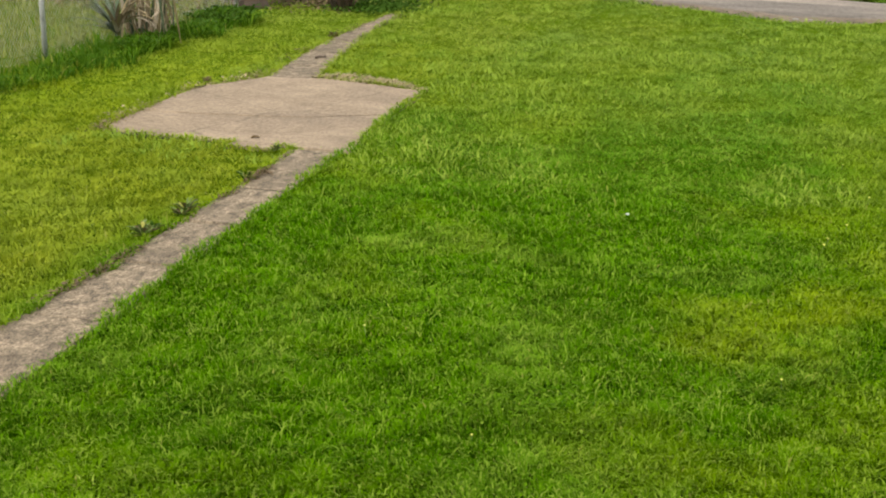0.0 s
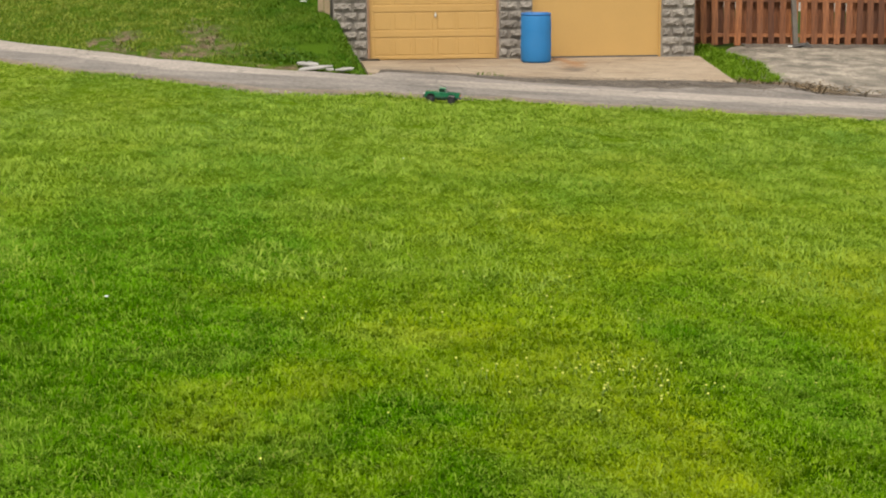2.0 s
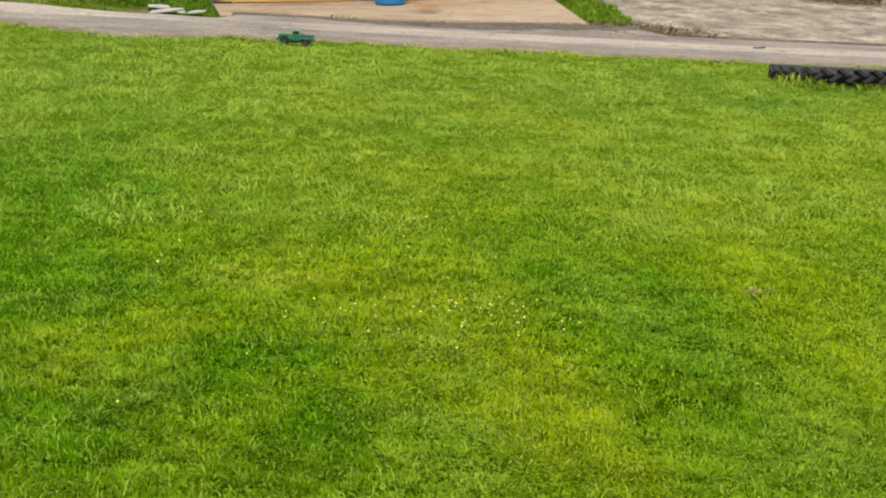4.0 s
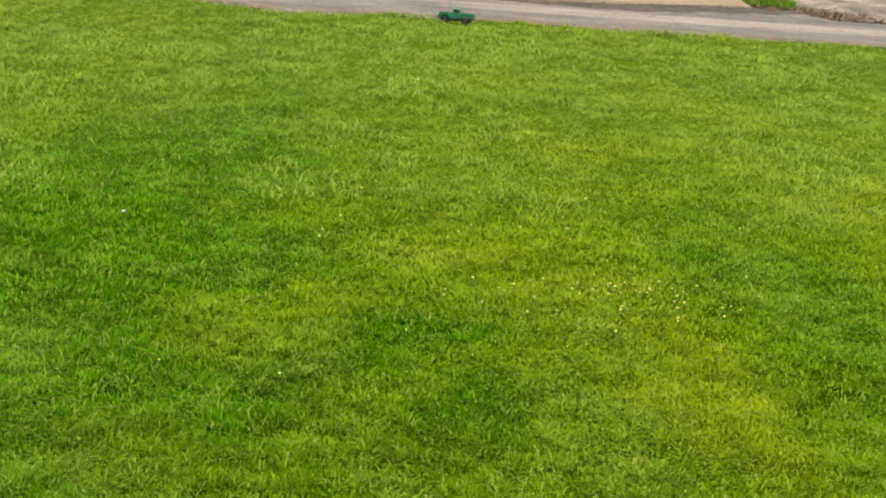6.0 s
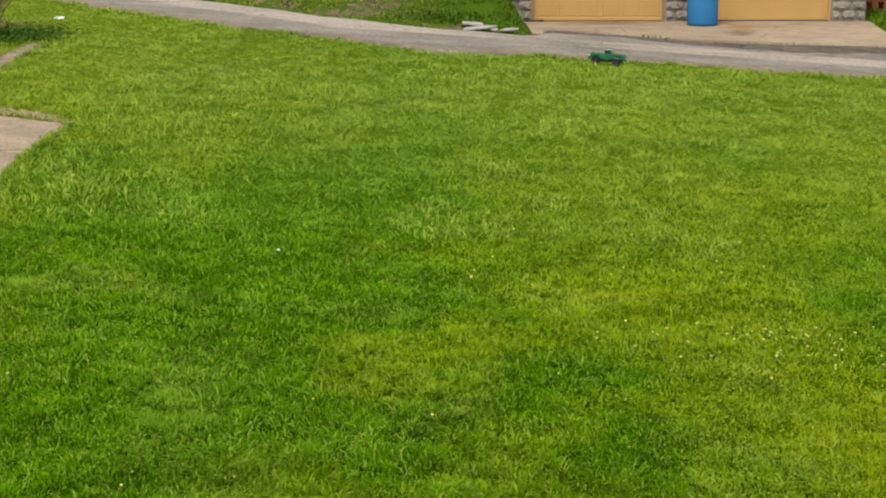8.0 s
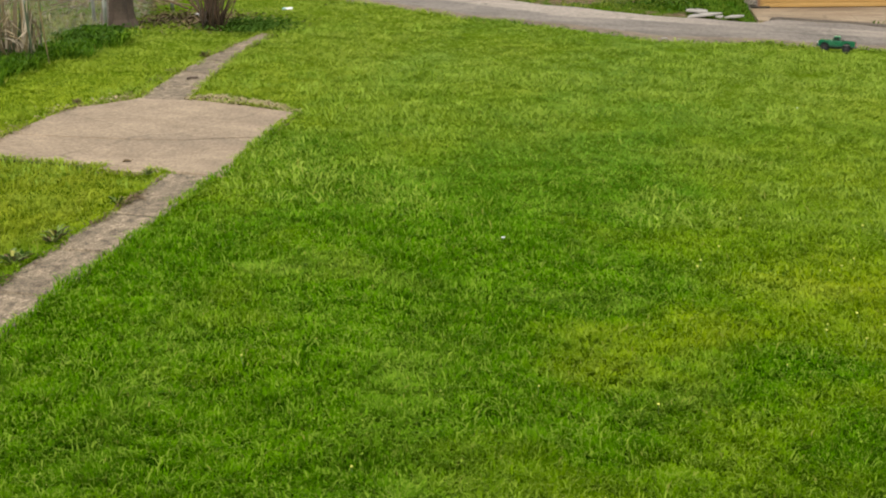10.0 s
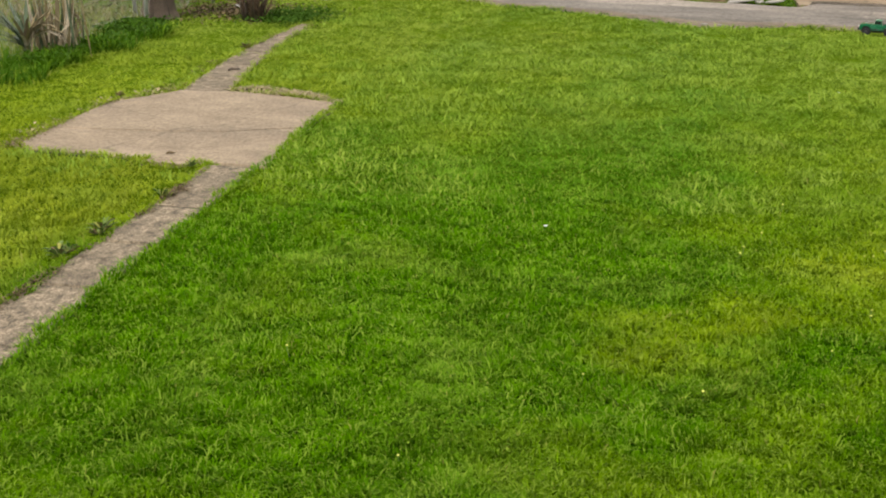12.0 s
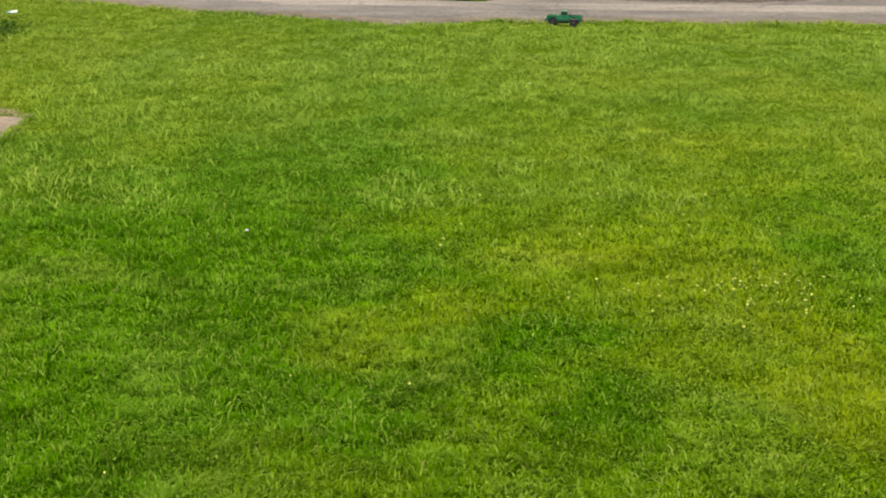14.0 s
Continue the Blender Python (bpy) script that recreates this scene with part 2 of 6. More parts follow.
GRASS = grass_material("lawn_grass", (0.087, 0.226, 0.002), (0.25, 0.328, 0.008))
LONG = grass_material("long_blade", (0.155, 0.28, 0.025), (0.285, 0.37, 0.065), tone=0.5)
TALL = grass_material("tall_grass", (0.040, 0.118, 0.008), (0.105, 0.19, 0.015), tone=0.3)
BANK = grass_material("bank_grass", (0.042, 0.122, 0.008), (0.225, 0.255, 0.052), tone="bank")
STRIP = grass_material("strip_grass", (0.095, 0.20, 0.012), (0.19, 0.27, 0.03), tone=0.35)
ROUGH = grass_material("rough_grass", (0.055, 0.085, 0.025), (0.10, 0.125, 0.05), tone=0.4)
FIELD = grass_material("field_grass", (0.16, 0.21, 0.05), (0.27, 0.27, 0.10), tone=0.5)
IVY = grass_material("ivy_leaf", (0.032, 0.085, 0.012), (0.07, 0.13, 0.022), tone=0.4, through=0.2)


def make_soil():
    m = Mat("soil_under_grass", 0.95)
    fine = m.noise(60, 5)
    green = m.mix(lawn_tone(m), (0.016, 0.055, 0.001), (0.045, 0.088, 0.002))
    green = m.mix(m.ramp(m.xyz()[1], 9.0, 18.0, 0.0, 0.75), green, m.mix(m.ramp(m.xyz()[1], 30.0, 31.5), (0.095, 0.160, 0.008), (0.055, 0.105, 0.010)))
    yard = m.math("MULTIPLY", m.ramp(m.xyz()[1], 36.9, 37.4), m.ramp(m.xyz()[0], 8.0, 8.6))
    green = m.mix(yard, green, (0.045, 0.065, 0.018))
    earth = m.mix(fine, (0.020, 0.035, 0.004), (0.055, 0.075, 0.012))
    m.colour(m.mix(m.ramp(m.math("ADD", fine, m.noise(2.5)), 1.05, 1.4, 0.0, 0.2), green, earth))
    turf = m.b.inputs["Base Color"].links[0].from_socket
    bare = m.math("MULTIPLY", m.n("ShaderNodeAttribute", attribute_name="bare_earth").outputs["Fac"], m.ramp(m.noise(4, 6, 0.75, stretch=(1.0, 0.5, 1.0)), 0.42, 0.56))
    m.colour(m.mix(bare, turf, m.mix(m.ramp(m.noise(11, 5, 0.75), 0.35, 0.65), (0.065, 0.046, 0.028), (0.22, 0.168, 0.110))))
    m.b.inputs["Specular IOR Level"].default_value = 0.0
    m.bump(fine, 0.8, 0.03)
    return m.m


def make_asphalt():
    m = Mat("worn_asphalt", 0.9)
    x, y, _ = m.xyz()
    bend = m.math("MULTIPLY", m.math("MAXIMUM", m.math("SUBTRACT", -2.2, x), 0.0), 0.75)
    rag = m.math("ADD", m.math("MULTIPLY", m.noise(0.7, 5, 0.7, stretch=(0.35, 1, 1)), 0.9), m.math("MULTIPLY", m.noise(5.0, 4, 0.7, stretch=(0.5, 1, 1)), 0.45))
    across = m.math("SUBTRACT", m.math("SUBTRACT", y, bend), m.math("SUBTRACT", rag, 0.68))
    # two pale wheel bands: one along the upper part of the bend, one along the near side past the apron
    upper = m.math("MULTIPLY", m.math("MULTIPLY", m.ramp(across, 28.75, 29.05), m.ramp(across, 30.95, 30.6)), m.ramp(x, 2.2, -0.6))
    lower = m.math("MULTIPLY", m.math("MULTIPLY", m.ramp(across, 28.3, 28.55), m.ramp(across, 29.75, 29.5)), m.ramp(x, 1.4, 3.2))
    light = m.math("MAXIMUM", upper, lower)
    grit = m.noise(15, 6, 0.8, stretch=(1.0, 0.3, 1.0))
    blot = m.noise(1.6, 5, 0.65, stretch=(0.4, 1, 1))
    blot = m.ramp(blot, 0.34, 0.66)
    grey = m.mix(blot, (0.112, 0.098, 0.082), (0.205, 0.178, 0.15))
    worn = m.mix(blot, (0.22, 0.19, 0.155), (0.32, 0.275, 0.23))
    base = m.mix(light, grey, worn)
    crack = m.n("ShaderNodeTexVoronoi", feature="DISTANCE_TO_EDGE")
    crack.inputs["Scale"].default_value = 0.5
    wander = m.n("ShaderNodeVectorMath", operation="MULTIPLY_ADD")
    warp = m.n("ShaderNodeTexNoise")
    warp.inputs["Scale"].default_value, warp.inputs["Detail"].default_value = 1.3, 4.0
    m.put(warp.inputs["Vector"], m.pos())
    m.put(wander.inputs[0], warp.outputs["Color"])
    wander.inputs[1].default_value = (1.1, 1.1, 0.0)
    m.put(wander.inputs[2], m.pos())
    m.put(crack.inputs["Vector"], wander.outputs[0])
    base = m.mix(m.ramp(crack.outputs["Distance"], 0.0, 0.022, 0.55, 0.0), base, (0.07, 0.06, 0.05))
    m.colour(m.mix(1.0, base, m.mix(m.ramp(grit, 0.3, 0.7), (0.58, 0.58, 0.58), (1.35, 1.35, 1.35)), "MULTIPLY"))
    m.bump(grit, 0.8, 0.015)
    return m.m


def make_concrete(name, dark, light, stain, grain=26.0, speckle=0.25, stretch=(1, 1, 1), span=0.2, cracks=0.0, blot=0.9):
    m = Mat(name, 0.9)
    m.b.inputs["Specular IOR Level"].default_value = 0.25
    fine, mid, wide = m.noise(min(grain * 4, 85.0), 7, 0.8, stretch=(1.0, 0.45, 1.0)), m.noise(grain * 0.35, 6, 0.72, stretch=stretch), m.noise(blot, 5, 0.65)
    base = m.mix(m.ramp(mid, 0.5 - span, 0.5 + span), dark, light)
    base = m.mix(m.ramp(wide, 0.46, 0.68, 0.0, 0.75), base, stain)
    if cracks:
        wander = m.n("ShaderNodeMix", data_type="VECTOR")
        wander.inputs[0].default_value = 0.12
        warp = m.n("ShaderNodeTexNoise")
        warp.inputs["Scale"].default_value = 3.0
        m.put(warp.inputs["Vector"], m.pos())
        m.put(wander.inputs[4], m.pos())
        m.put(wander.inputs[5], warp.outputs["Color"])
        cell = m.n("ShaderNodeTexVoronoi", feature="DISTANCE_TO_EDGE")
        cell.inputs["Scale"].default_value = cracks
        m.put(cell.inputs["Vector"], wander.outputs[1])
        base = m.mix(m.math("MULTIPLY", m.ramp(cell.outputs["Distance"], 0.004, 0.014, 0.35, 0.0), m.ramp(wide, 0.38, 0.55)), base, (0.05, 0.04, 0.03))
    rand = m.n("ShaderNodeObjectInfo").outputs["Random"]
    shade = m.math("MULTIPLY", m.ramp(fine, 0.35, 0.65, 1 - speckle, 1 + speckle), m.ramp(rand, 0, 1, 0.9, 1.08))
    grey = m.n("ShaderNodeCombineColor")
    for k in range(3):
        m.put(grey.inputs[k], shade)
    m.colour(m.mix(1.0, base, grey.outputs[0], "MULTIPLY"))
    m.bump(fine, 0.6, 0.008)
    return m.m


SOIL = make_soil()
ASPHALT = make_asphalt()
PAD = make_concrete("pinkish_concrete", (0.195, 0.150, 0.103), (0.355, 0.278, 0.195), (0.180, 0.140, 0.100), 9.0, 0.34, (0.55, 0.6, 1), span=0.22, cracks=0.75, blot=1.1)
WALKWAY = make_concrete("weathered_concrete", (0.085, 0.068, 0.046), (0.315, 0.252, 0.176), (0.112, 0.090, 0.063), 44.0, 0.8, (1, 0.55, 1), span=0.14, blot=2.6)
APRON_PLAIN = make_concrete("tan_concrete", (0.23, 0.178, 0.122), (0.34, 0.27, 0.19), (0.21, 0.15, 0.098), 7.0, 0.2, (0.8, 1.1, 1), cracks=0.4)


def stained_apron():
    """The tan concrete with a rust run and grey oil spots."""
    mat = APRON_PLAIN
    tree = mat.node_tree
    shader = tree.nodes["Principled BSDF"]
    colour = shader.inputs["Base Color"].links[0].from_socket
    where = tree.nodes.new("ShaderNodeNewGeometry").outputs["Position"]
    warp = tree.nodes.new("ShaderNodeTexNoise")
    warp.inputs["Scale"].default_value, warp.inputs["Detail"].default_value = 2.2, 5.0
    tree.links.new(where, warp.inputs["Vector"])
    push = tree.nodes.new("ShaderNodeVectorMath")
    push.operation = "MULTIPLY_ADD"
    tree.links.new(warp.outputs["Color"], push.inputs[0])
    push.inputs[1].default_value = (0.9, 1.4, 0.0)
    tree.links.new(where, push.inputs[2])
    for x, y, rx, ry, rgb, much in ((5.9, 35.6, 0.30, 1.6, (0.24, 0.105, 0.035), 0.7), (5.85, 34.2, 0.42, 0.6, (0.085, 0.065, 0.05), 0.7), (3.3, 35.9, 1.5, 0.7, (0.13, 0.095, 0.065), 0.55),
                                    (2.3, 33.6, 1.0, 0.6, (0.13, 0.10, 0.07), 0.4), (4.9, 32.6, 1.6, 0.5, (0.14, 0.11, 0.08), 0.45)):
        spot = tree.nodes.new("ShaderNodeMapping")
        spot.vector_type = "TEXTURE"
        spot.inputs["Location"].default_value, spot.inputs["Scale"].default_value = (x, y, 0.0), (rx, ry, 50.0)
        tree.links.new(push.outputs[0], spot.inputs["Vector"])
        ball = tree.nodes.new("ShaderNodeTexGradient")
        ball.gradient_type = "SPHERICAL"
        tree.links.new(spot.outputs[0], ball.inputs["Vector"])
        span = tree.nodes.new("ShaderNodeMapRange")
        span.inputs["From Max"].default_value, span.inputs["To Max"].default_value = 0.7, much
        tree.links.new(ball.outputs[1], span.inputs["Value"])
        blend = tree.nodes.new("ShaderNodeMix")
        blend.data_type = "RGBA"
        tree.links.new(span.outputs[0], blend.inputs[0])
        tree.links.new(colour, blend.inputs[6])
        blend.inputs[7].default_value = (*rgb, 1.0)
        colour = blend.outputs[2]
    tree.links.new(colour, shader.inputs["Base Color"])
    return mat


APRON = stained_apron()
DRIVE = make_concrete("patched_drive", (0.095, 0.084, 0.066), (0.275, 0.240, 0.190), (0.125, 0.110, 0.086), 6.5, 0.4, (0.7, 0.8, 1), span=0.11, cracks=0.6)
BLOCK = make_concrete("rock_faced_block", (0.15, 0.135, 0.115), (0.30, 0.272, 0.235), (0.13, 0.115, 0.10), 22.0, 0.35)
MORTAR = plain("mortar", (0.23, 0.21, 0.185), 0.95, local=False)
SLATE = plain("broken_slab", (0.27, 0.258, 0.235), 0.9)
CRUMB = make_concrete("crumbled_tar", (0.045, 0.038, 0.03), (0.15, 0.125, 0.10), (0.05, 0.042, 0.033), 16.0, 0.6)
DIRT = make_concrete("bare_dirt", (0.12, 0.095, 0.07), (0.22, 0.175, 0.125), (0.10, 0.08, 0.06), 14.0, 0.4)
YELLOW = plain("yellow_door_paint", (0.385, 0.235, 0.072), 0.55, vary=0.05, scale=5, bump=0.03)
RUST = plain("rusty_jamb", (0.26, 0.15, 0.085), 0.8, vary=0.3)
BLUE = plain("blue_plastic", (0.006, 0.135, 0.335), 0.75, vary=0.06, scale=6, bump=0.04)
BLUE_DARK = plain("blue_lid", (0.010, 0.12, 0.34), 0.4, vary=0.08)
TAN = plain("tan_siding", (0.27, 0.205, 0.125), 0.75, vary=0.25, scale=6)
METAL = plain("dull_steel", (0.44, 0.45, 0.44), 0.6, 0.5, vary=0.4)
DARKMETAL = plain("dark_steel", (0.09, 0.085, 0.08), 0.6, 0.5)
ROOFING = plain("grey_shingle", (0.11, 0.105, 0.10), 0.95, vary=0.35, scale=12, local=False)
FASCIA = plain("white_fascia", (0.72, 0.70, 0.66), 0.6, vary=0.08)
RUBBER = plain("black_rubber", (0.011, 0.011, 0.012), 0.6, vary=0.4, scale=20)
RUBBER.node_tree.nodes["Principled BSDF"].inputs["Specular IOR Level"].default_value = 0.35
WHITE = plain("white_scrap", (0.62, 0.63, 0.62), 0.6, vary=0.08)
TEAL = plain("teal_print", (0.03, 0.35, 0.33), 0.5, vary=0.1)
BARK = plain("tree_bark", (0.085, 0.061, 0.045), 0.95, vary=0.5, scale=9, bump=0.9)
TWIG = plain("shrub_stem", (0.125, 0.075, 0.050), 0.9, vary=0.4, scale=25, bump=0.4)
STRAW = plain("dry_straw", (0.225, 0.175, 0.09), 0.9, vary=0.3, scale=20)
YUCCA = plain("yucca_leaf", (0.055, 0.085, 0.040), 0.6, vary=0.35, scale=12)
DEADLEAF = plain("dead_leaf", (0.125, 0.086, 0.042), 0.9, vary=0.5, scale=20)
SOIL_AND_SHADE = plain("dark_soil_and_shade", (0.030, 0.024, 0.016), 0.95)
STALK = plain("dead_stalk", (0.17, 0.135, 0.08), 0.95, vary=0.45, scale=14)
PETAL = plain("dandelion_petal", (0.56, 0.58, 0.10), 0.7, vary=0.1)
DRYPALE = plain("bleached_leaf", (0.40, 0.34, 0.25), 0.9, vary=0.3, scale=14)
STRAWPALE = plain("pale_straw", (0.30, 0.25, 0.13), 0.9, vary=0.4, scale=14)
OLIVE = plain("olive_leaf", (0.30, 0.30, 0.06), 0.7, vary=0.3, scale=14)
STEM = plain("plant_stem", (0.14, 0.21, 0.05), 0.7)


def make_wood():
    m = Mat("red_brown_cedar", 0.8)
    rand = m.n("ShaderNodeObjectInfo").outputs["Random"]
    grain = m.noise(9, 5, 0.6, local=True, stretch=(6, 6, 0.35), distort=0.6)
    wide = m.noise(1.1, 3)
    base = m.mix(m.ramp(grain, 0.3, 0.7), (0.085, 0.028, 0.011), (0.31, 0.114, 0.040))
    base = m.mix(m.ramp(wide, 0.45, 0.75, 0.0, 0.5), base, (0.18, 0.088, 0.05))
    tone = m.mix(rand, (0.36, 0.32, 0.31), (1.25, 1.25, 1.18))
    m.colour(m.mix(1.0, base, tone, "MULTIPLY"))
    m.bump(grain, 0.4, 0.004)
    return m.m


WOOD = make_wood()


# ---- mesh helpers ----
def mesh_of(name, bm, material):
    me = bpy.data.meshes.new(name)
    bm.normal_update()
    bm.to_mesh(me)
    bm.free()
    me.materials.append(material)
    return me


def part(name, bm, material, parent, label=""):
    """Links a bmesh as one mesh object under a thing or a part."""
    ob = new(name, mesh_of(name, bm, material))
    ob.parent = parent
    return tagged(ob, label)


def thing(name, label, category, at=None, group="", kind=""):
    ob = new(name)
    ob.empty_display_size = 0.1
    if at is not None:
        ob.matrix_basis = at
    return tagged(ob, label, category, group, kind)


def shape(*makers):
    bm = bmesh.new()
    for make in makers:
        make(bm)
    return bm


def box(x0, x1, y0, y1, z0, z1, bevel=0.0, seg=1, m=None):
    def make(bm):
        got = bmesh.ops.create_cube(bm, size=1.0)["verts"]
        bmesh.ops.scale(bm, vec=(x1 - x0, y1 - y0, z1 - z0), verts=got)
        bmesh.ops.translate(bm, vec=((x0 + x1) / 2, (y0 + y1) / 2, (z0 + z1) / 2), verts=got)
        if m is not None:
            bmesh.ops.transform(bm, matrix=m, verts=got)
        if bevel:
            edges = {e for v in got for e in v.link_edges}
            bmesh.ops.bevel(bm, geom=list(edges), offset=bevel, segments=seg, profile=0.5, affect="EDGES")
    return make


def prism(points, a, b, axis="y", bevel=0.0, seg=1):
    """A closed outline pushed from a to b along an axis; the outline lies in the other two axes."""
    def make(bm):
        def at(p, d):
            return {"x": (d, p[0], p[1]), "y": (p[0], d, p[1]), "z": (p[0], p[1], d)}[axis]
        one, two = [bm.verts.new(at(p, a)) for p in points], [bm.verts.new(at(p, b)) for p in points]
        faces = [bm.faces.new(one), bm.faces.new(two[::-1])]
        for k in range(len(points)):
            j = (k + 1) % len(points)
            faces.append(bm.faces.new((one[k], two[k], two[j], one[j])))
        bmesh.ops.recalc_face_normals(bm, faces=faces)
        if bevel:
            bmesh.ops.bevel(bm, geom=list({e for f in faces for e in f.edges}), offset=bevel, segments=seg, profile=0.5, affect="EDGES")
    return make


def lathe(profile, sides=24, m=None, wobble=0.0):
    """Turns (radius, height) points round z."""
    def make(bm):
        rings = []
        for r, z in profile:
            rings.append([bm.verts.new((r * math.cos(2 * math.pi * k / sides), r * math.sin(2 * math.pi * k / sides), z)) for k in range(sides)])
        faces = []
        for lo, hi in zip(rings, rings[1:]):
            for k in range(sides):
                faces.append(bm.faces.new((lo[k], lo[(k + 1) % sides], hi[(k + 1) % sides], hi[k])))
        faces += [bm.faces.new(rings[0][::-1]), bm.faces.new(rings[-1])]
        for f in faces:
            f.smooth = True
        verts = [v for ring in rings for v in ring]
        if m is not None:
            bmesh.ops.transform(bm, matrix=m, verts=verts)
    return make


def ring(profile, sides=32, m=None):
    """Turns a closed outline of (radius, height) points round z into a ring."""
    def make(bm):
        rows = [[bm.verts.new((r * math.cos(2 * math.pi * k / sides), r * math.sin(2 * math.pi * k / sides), z)) for r, z in profile] for k in range(sides)]
        for k in range(sides):
            a, b = rows[k], rows[(k + 1) % sides]
            for j in range(len(profile)):
                i = (j + 1) % len(profile)
                bm.faces.new((a[j], b[j], b[i], a[i])).smooth = True
        verts = [v for row in rows for v in row]
        bmesh.ops.recalc_face_normals(bm, faces=list({f for v in verts for f in v.link_faces}))
        if m is not None:
            bmesh.ops.transform(bm, matrix=m, verts=verts)
    return make


def tube(points, radii, sides=6):
    """A tapered tube along points."""
    def make(bm):
        rings = []
        for k, p in enumerate(points):
            p = Vector(p)
            way = (Vector(points[min(k + 1, len(points) - 1)]) - Vector(points[max(k - 1, 0)])).normalized()
            side = way.orthogonal().normalized() if k == 0 else (side - way * side.dot(way)).normalized()
            up = way.cross(side)
            r = radii[k] if isinstance(radii, (list, tuple)) else radii
            rings.append([bm.verts.new(p + r * (math.cos(2 * math.pi * j / sides) * side + math.sin(2 * math.pi * j / sides) * up)) for j in range(sides)])
        for lo, hi in zip(rings, rings[1:]):
            for j in range(sides):
                bm.faces.new((lo[j], lo[(j + 1) % sides], hi[(j + 1) % sides], hi[j])).smooth = True
        bm.faces.new(rings[0][::-1])
        bm.faces.new(rings[-1])
    return make


def raw_mesh(name, verts, tris, material):
    """A mesh from numpy arrays of places and triangles."""
    me = bpy.data.meshes.new(name)
    me.vertices.add(len(verts))
    me.vertices.foreach_set("co", np.asarray(verts, np.float32).ravel())
    me.loops.add(3 * len(tris))
    me.loops.foreach_set("vertex_index", np.asarray(tris, np.int32).ravel())
    me.polygons.add(len(tris))
    me.polygons.foreach_set("loop_start", np.arange(0, 3 * len(tris), 3, dtype=np.int32))
    me.update(calc_edges=True)
    me.materials.append(material)
    return me


# ---- the lie of the land: it falls gently to the right, with a bank and a garage cut into it beyond the alley ----
def step(a, b, v):
    t = np.clip((v - a) / (b - a), 0, 1)
    return t * t * (3 - 2 * t)


def slope(x):
    return -2.8 * np.tanh(np.asarray(x, float) / 40)


def near_edge(x):
    x = np.asarray(x, float)
    return 27.0 + 0.75 * np.clip(-2.2 - x, 0, 40) - 0.35 * np.exp(-((x + 0.2) / 0.8) ** 2) + 0.35 * np.exp(-((x + 2.4) / 1.0) ** 2) + 0.10 * np.sin(2.3 * x) + 0.06 * np.sin(5.9 * x + 1)


def jut(x):
    """How far the foot of the bank comes out towards the alley beside the garage."""
    return 1.0 * step(-2.2, -0.5, np.asarray(x, float)) * (1 - step(1.15, 1.55, x))


def far_edge(x):
    x = np.asarray(x, float)
    return 31.35 - jut(x) + 0.75 * np.clip(-2.6 - x, 0, 40) + 0.09 * np.sin(1.9 * x + 2) + 0.05 * np.sin(5.1 * x)


def apron_top(x, y):
    front = -0.12 - 0.32 * (1 - np.exp(-np.clip(x - 1.1, 0, 20) / 3))
    return front + (-0.25 - front) * np.clip((y - 31.3) / 4.3, 0, 1)


def fence_foot(x):
    return np.interp(x, [8.7, 13.3, 14.9, 40], [-0.15, -0.24, -0.36, -1.2])


def land(x, y):
    """The height of the ground."""
    x, y = np.asarray(x, float), np.asarray(y, float)
    base = slope(x)
    bank = base + 0.125 * np.clip(y - far_edge(x), 0, 30) + 0.10 * np.exp(-((x - 0.35) / 0.6) ** 2) * step(31.8, 33.6, y)
    bank = bank + 0.035 * (np.sin(3.7 * x + 1.1 * y) * np.sin(2.9 * y - 0.8 * x) + 0.6 * np.sin(7.9 * x - 2.3 * y) * np.sin(5.3 * y + x)) * step(31.9, 32.8, y)
    cut = apron_top(x, y) - 0.10
    rise = np.clip((y - 31.6) / 5.6, 0, 1)
    drive = base + (fence_foot(x) - base) * rise
    left, right = 1 - step(0.65, 1.3, x), step(8.35, 8.75, x)
    beyond = left * bank + right * drive + (1 - left - right) * cut
    over = step(31.2, 31.7, y + jut(x) - 0.75 * np.clip(-2.6 - x, 0, 40))
    lip = 0.11 * step(29.9, 31.2, y) * step(4.0, 7.5, x) * (1 - step(9.0, 9.7, x))
    return (base + lip) * (1 - over) + beyond * over


def ground_at(x, y):
    return float(land(x, y))


# ---- ground ----
def mark_patches(me, x, y, each=1):
    """Stores the lawn's yellowness and painted sheen at each place, for so many vertices apiece."""
    near = (np.abs(x) < 12) & (y > 3) & (y < 28)
    for key, spots in (("patch_tone", YELLOWER + DEEPER), ("patch_flat", FLAT_SHEEN)):
        own = me.attributes.new(key, "FLOAT", "POINT")
        own.data.foreach_set("value", np.repeat(np.where(near, patches(x, y, spots), 0.0), each).astype(np.float32))


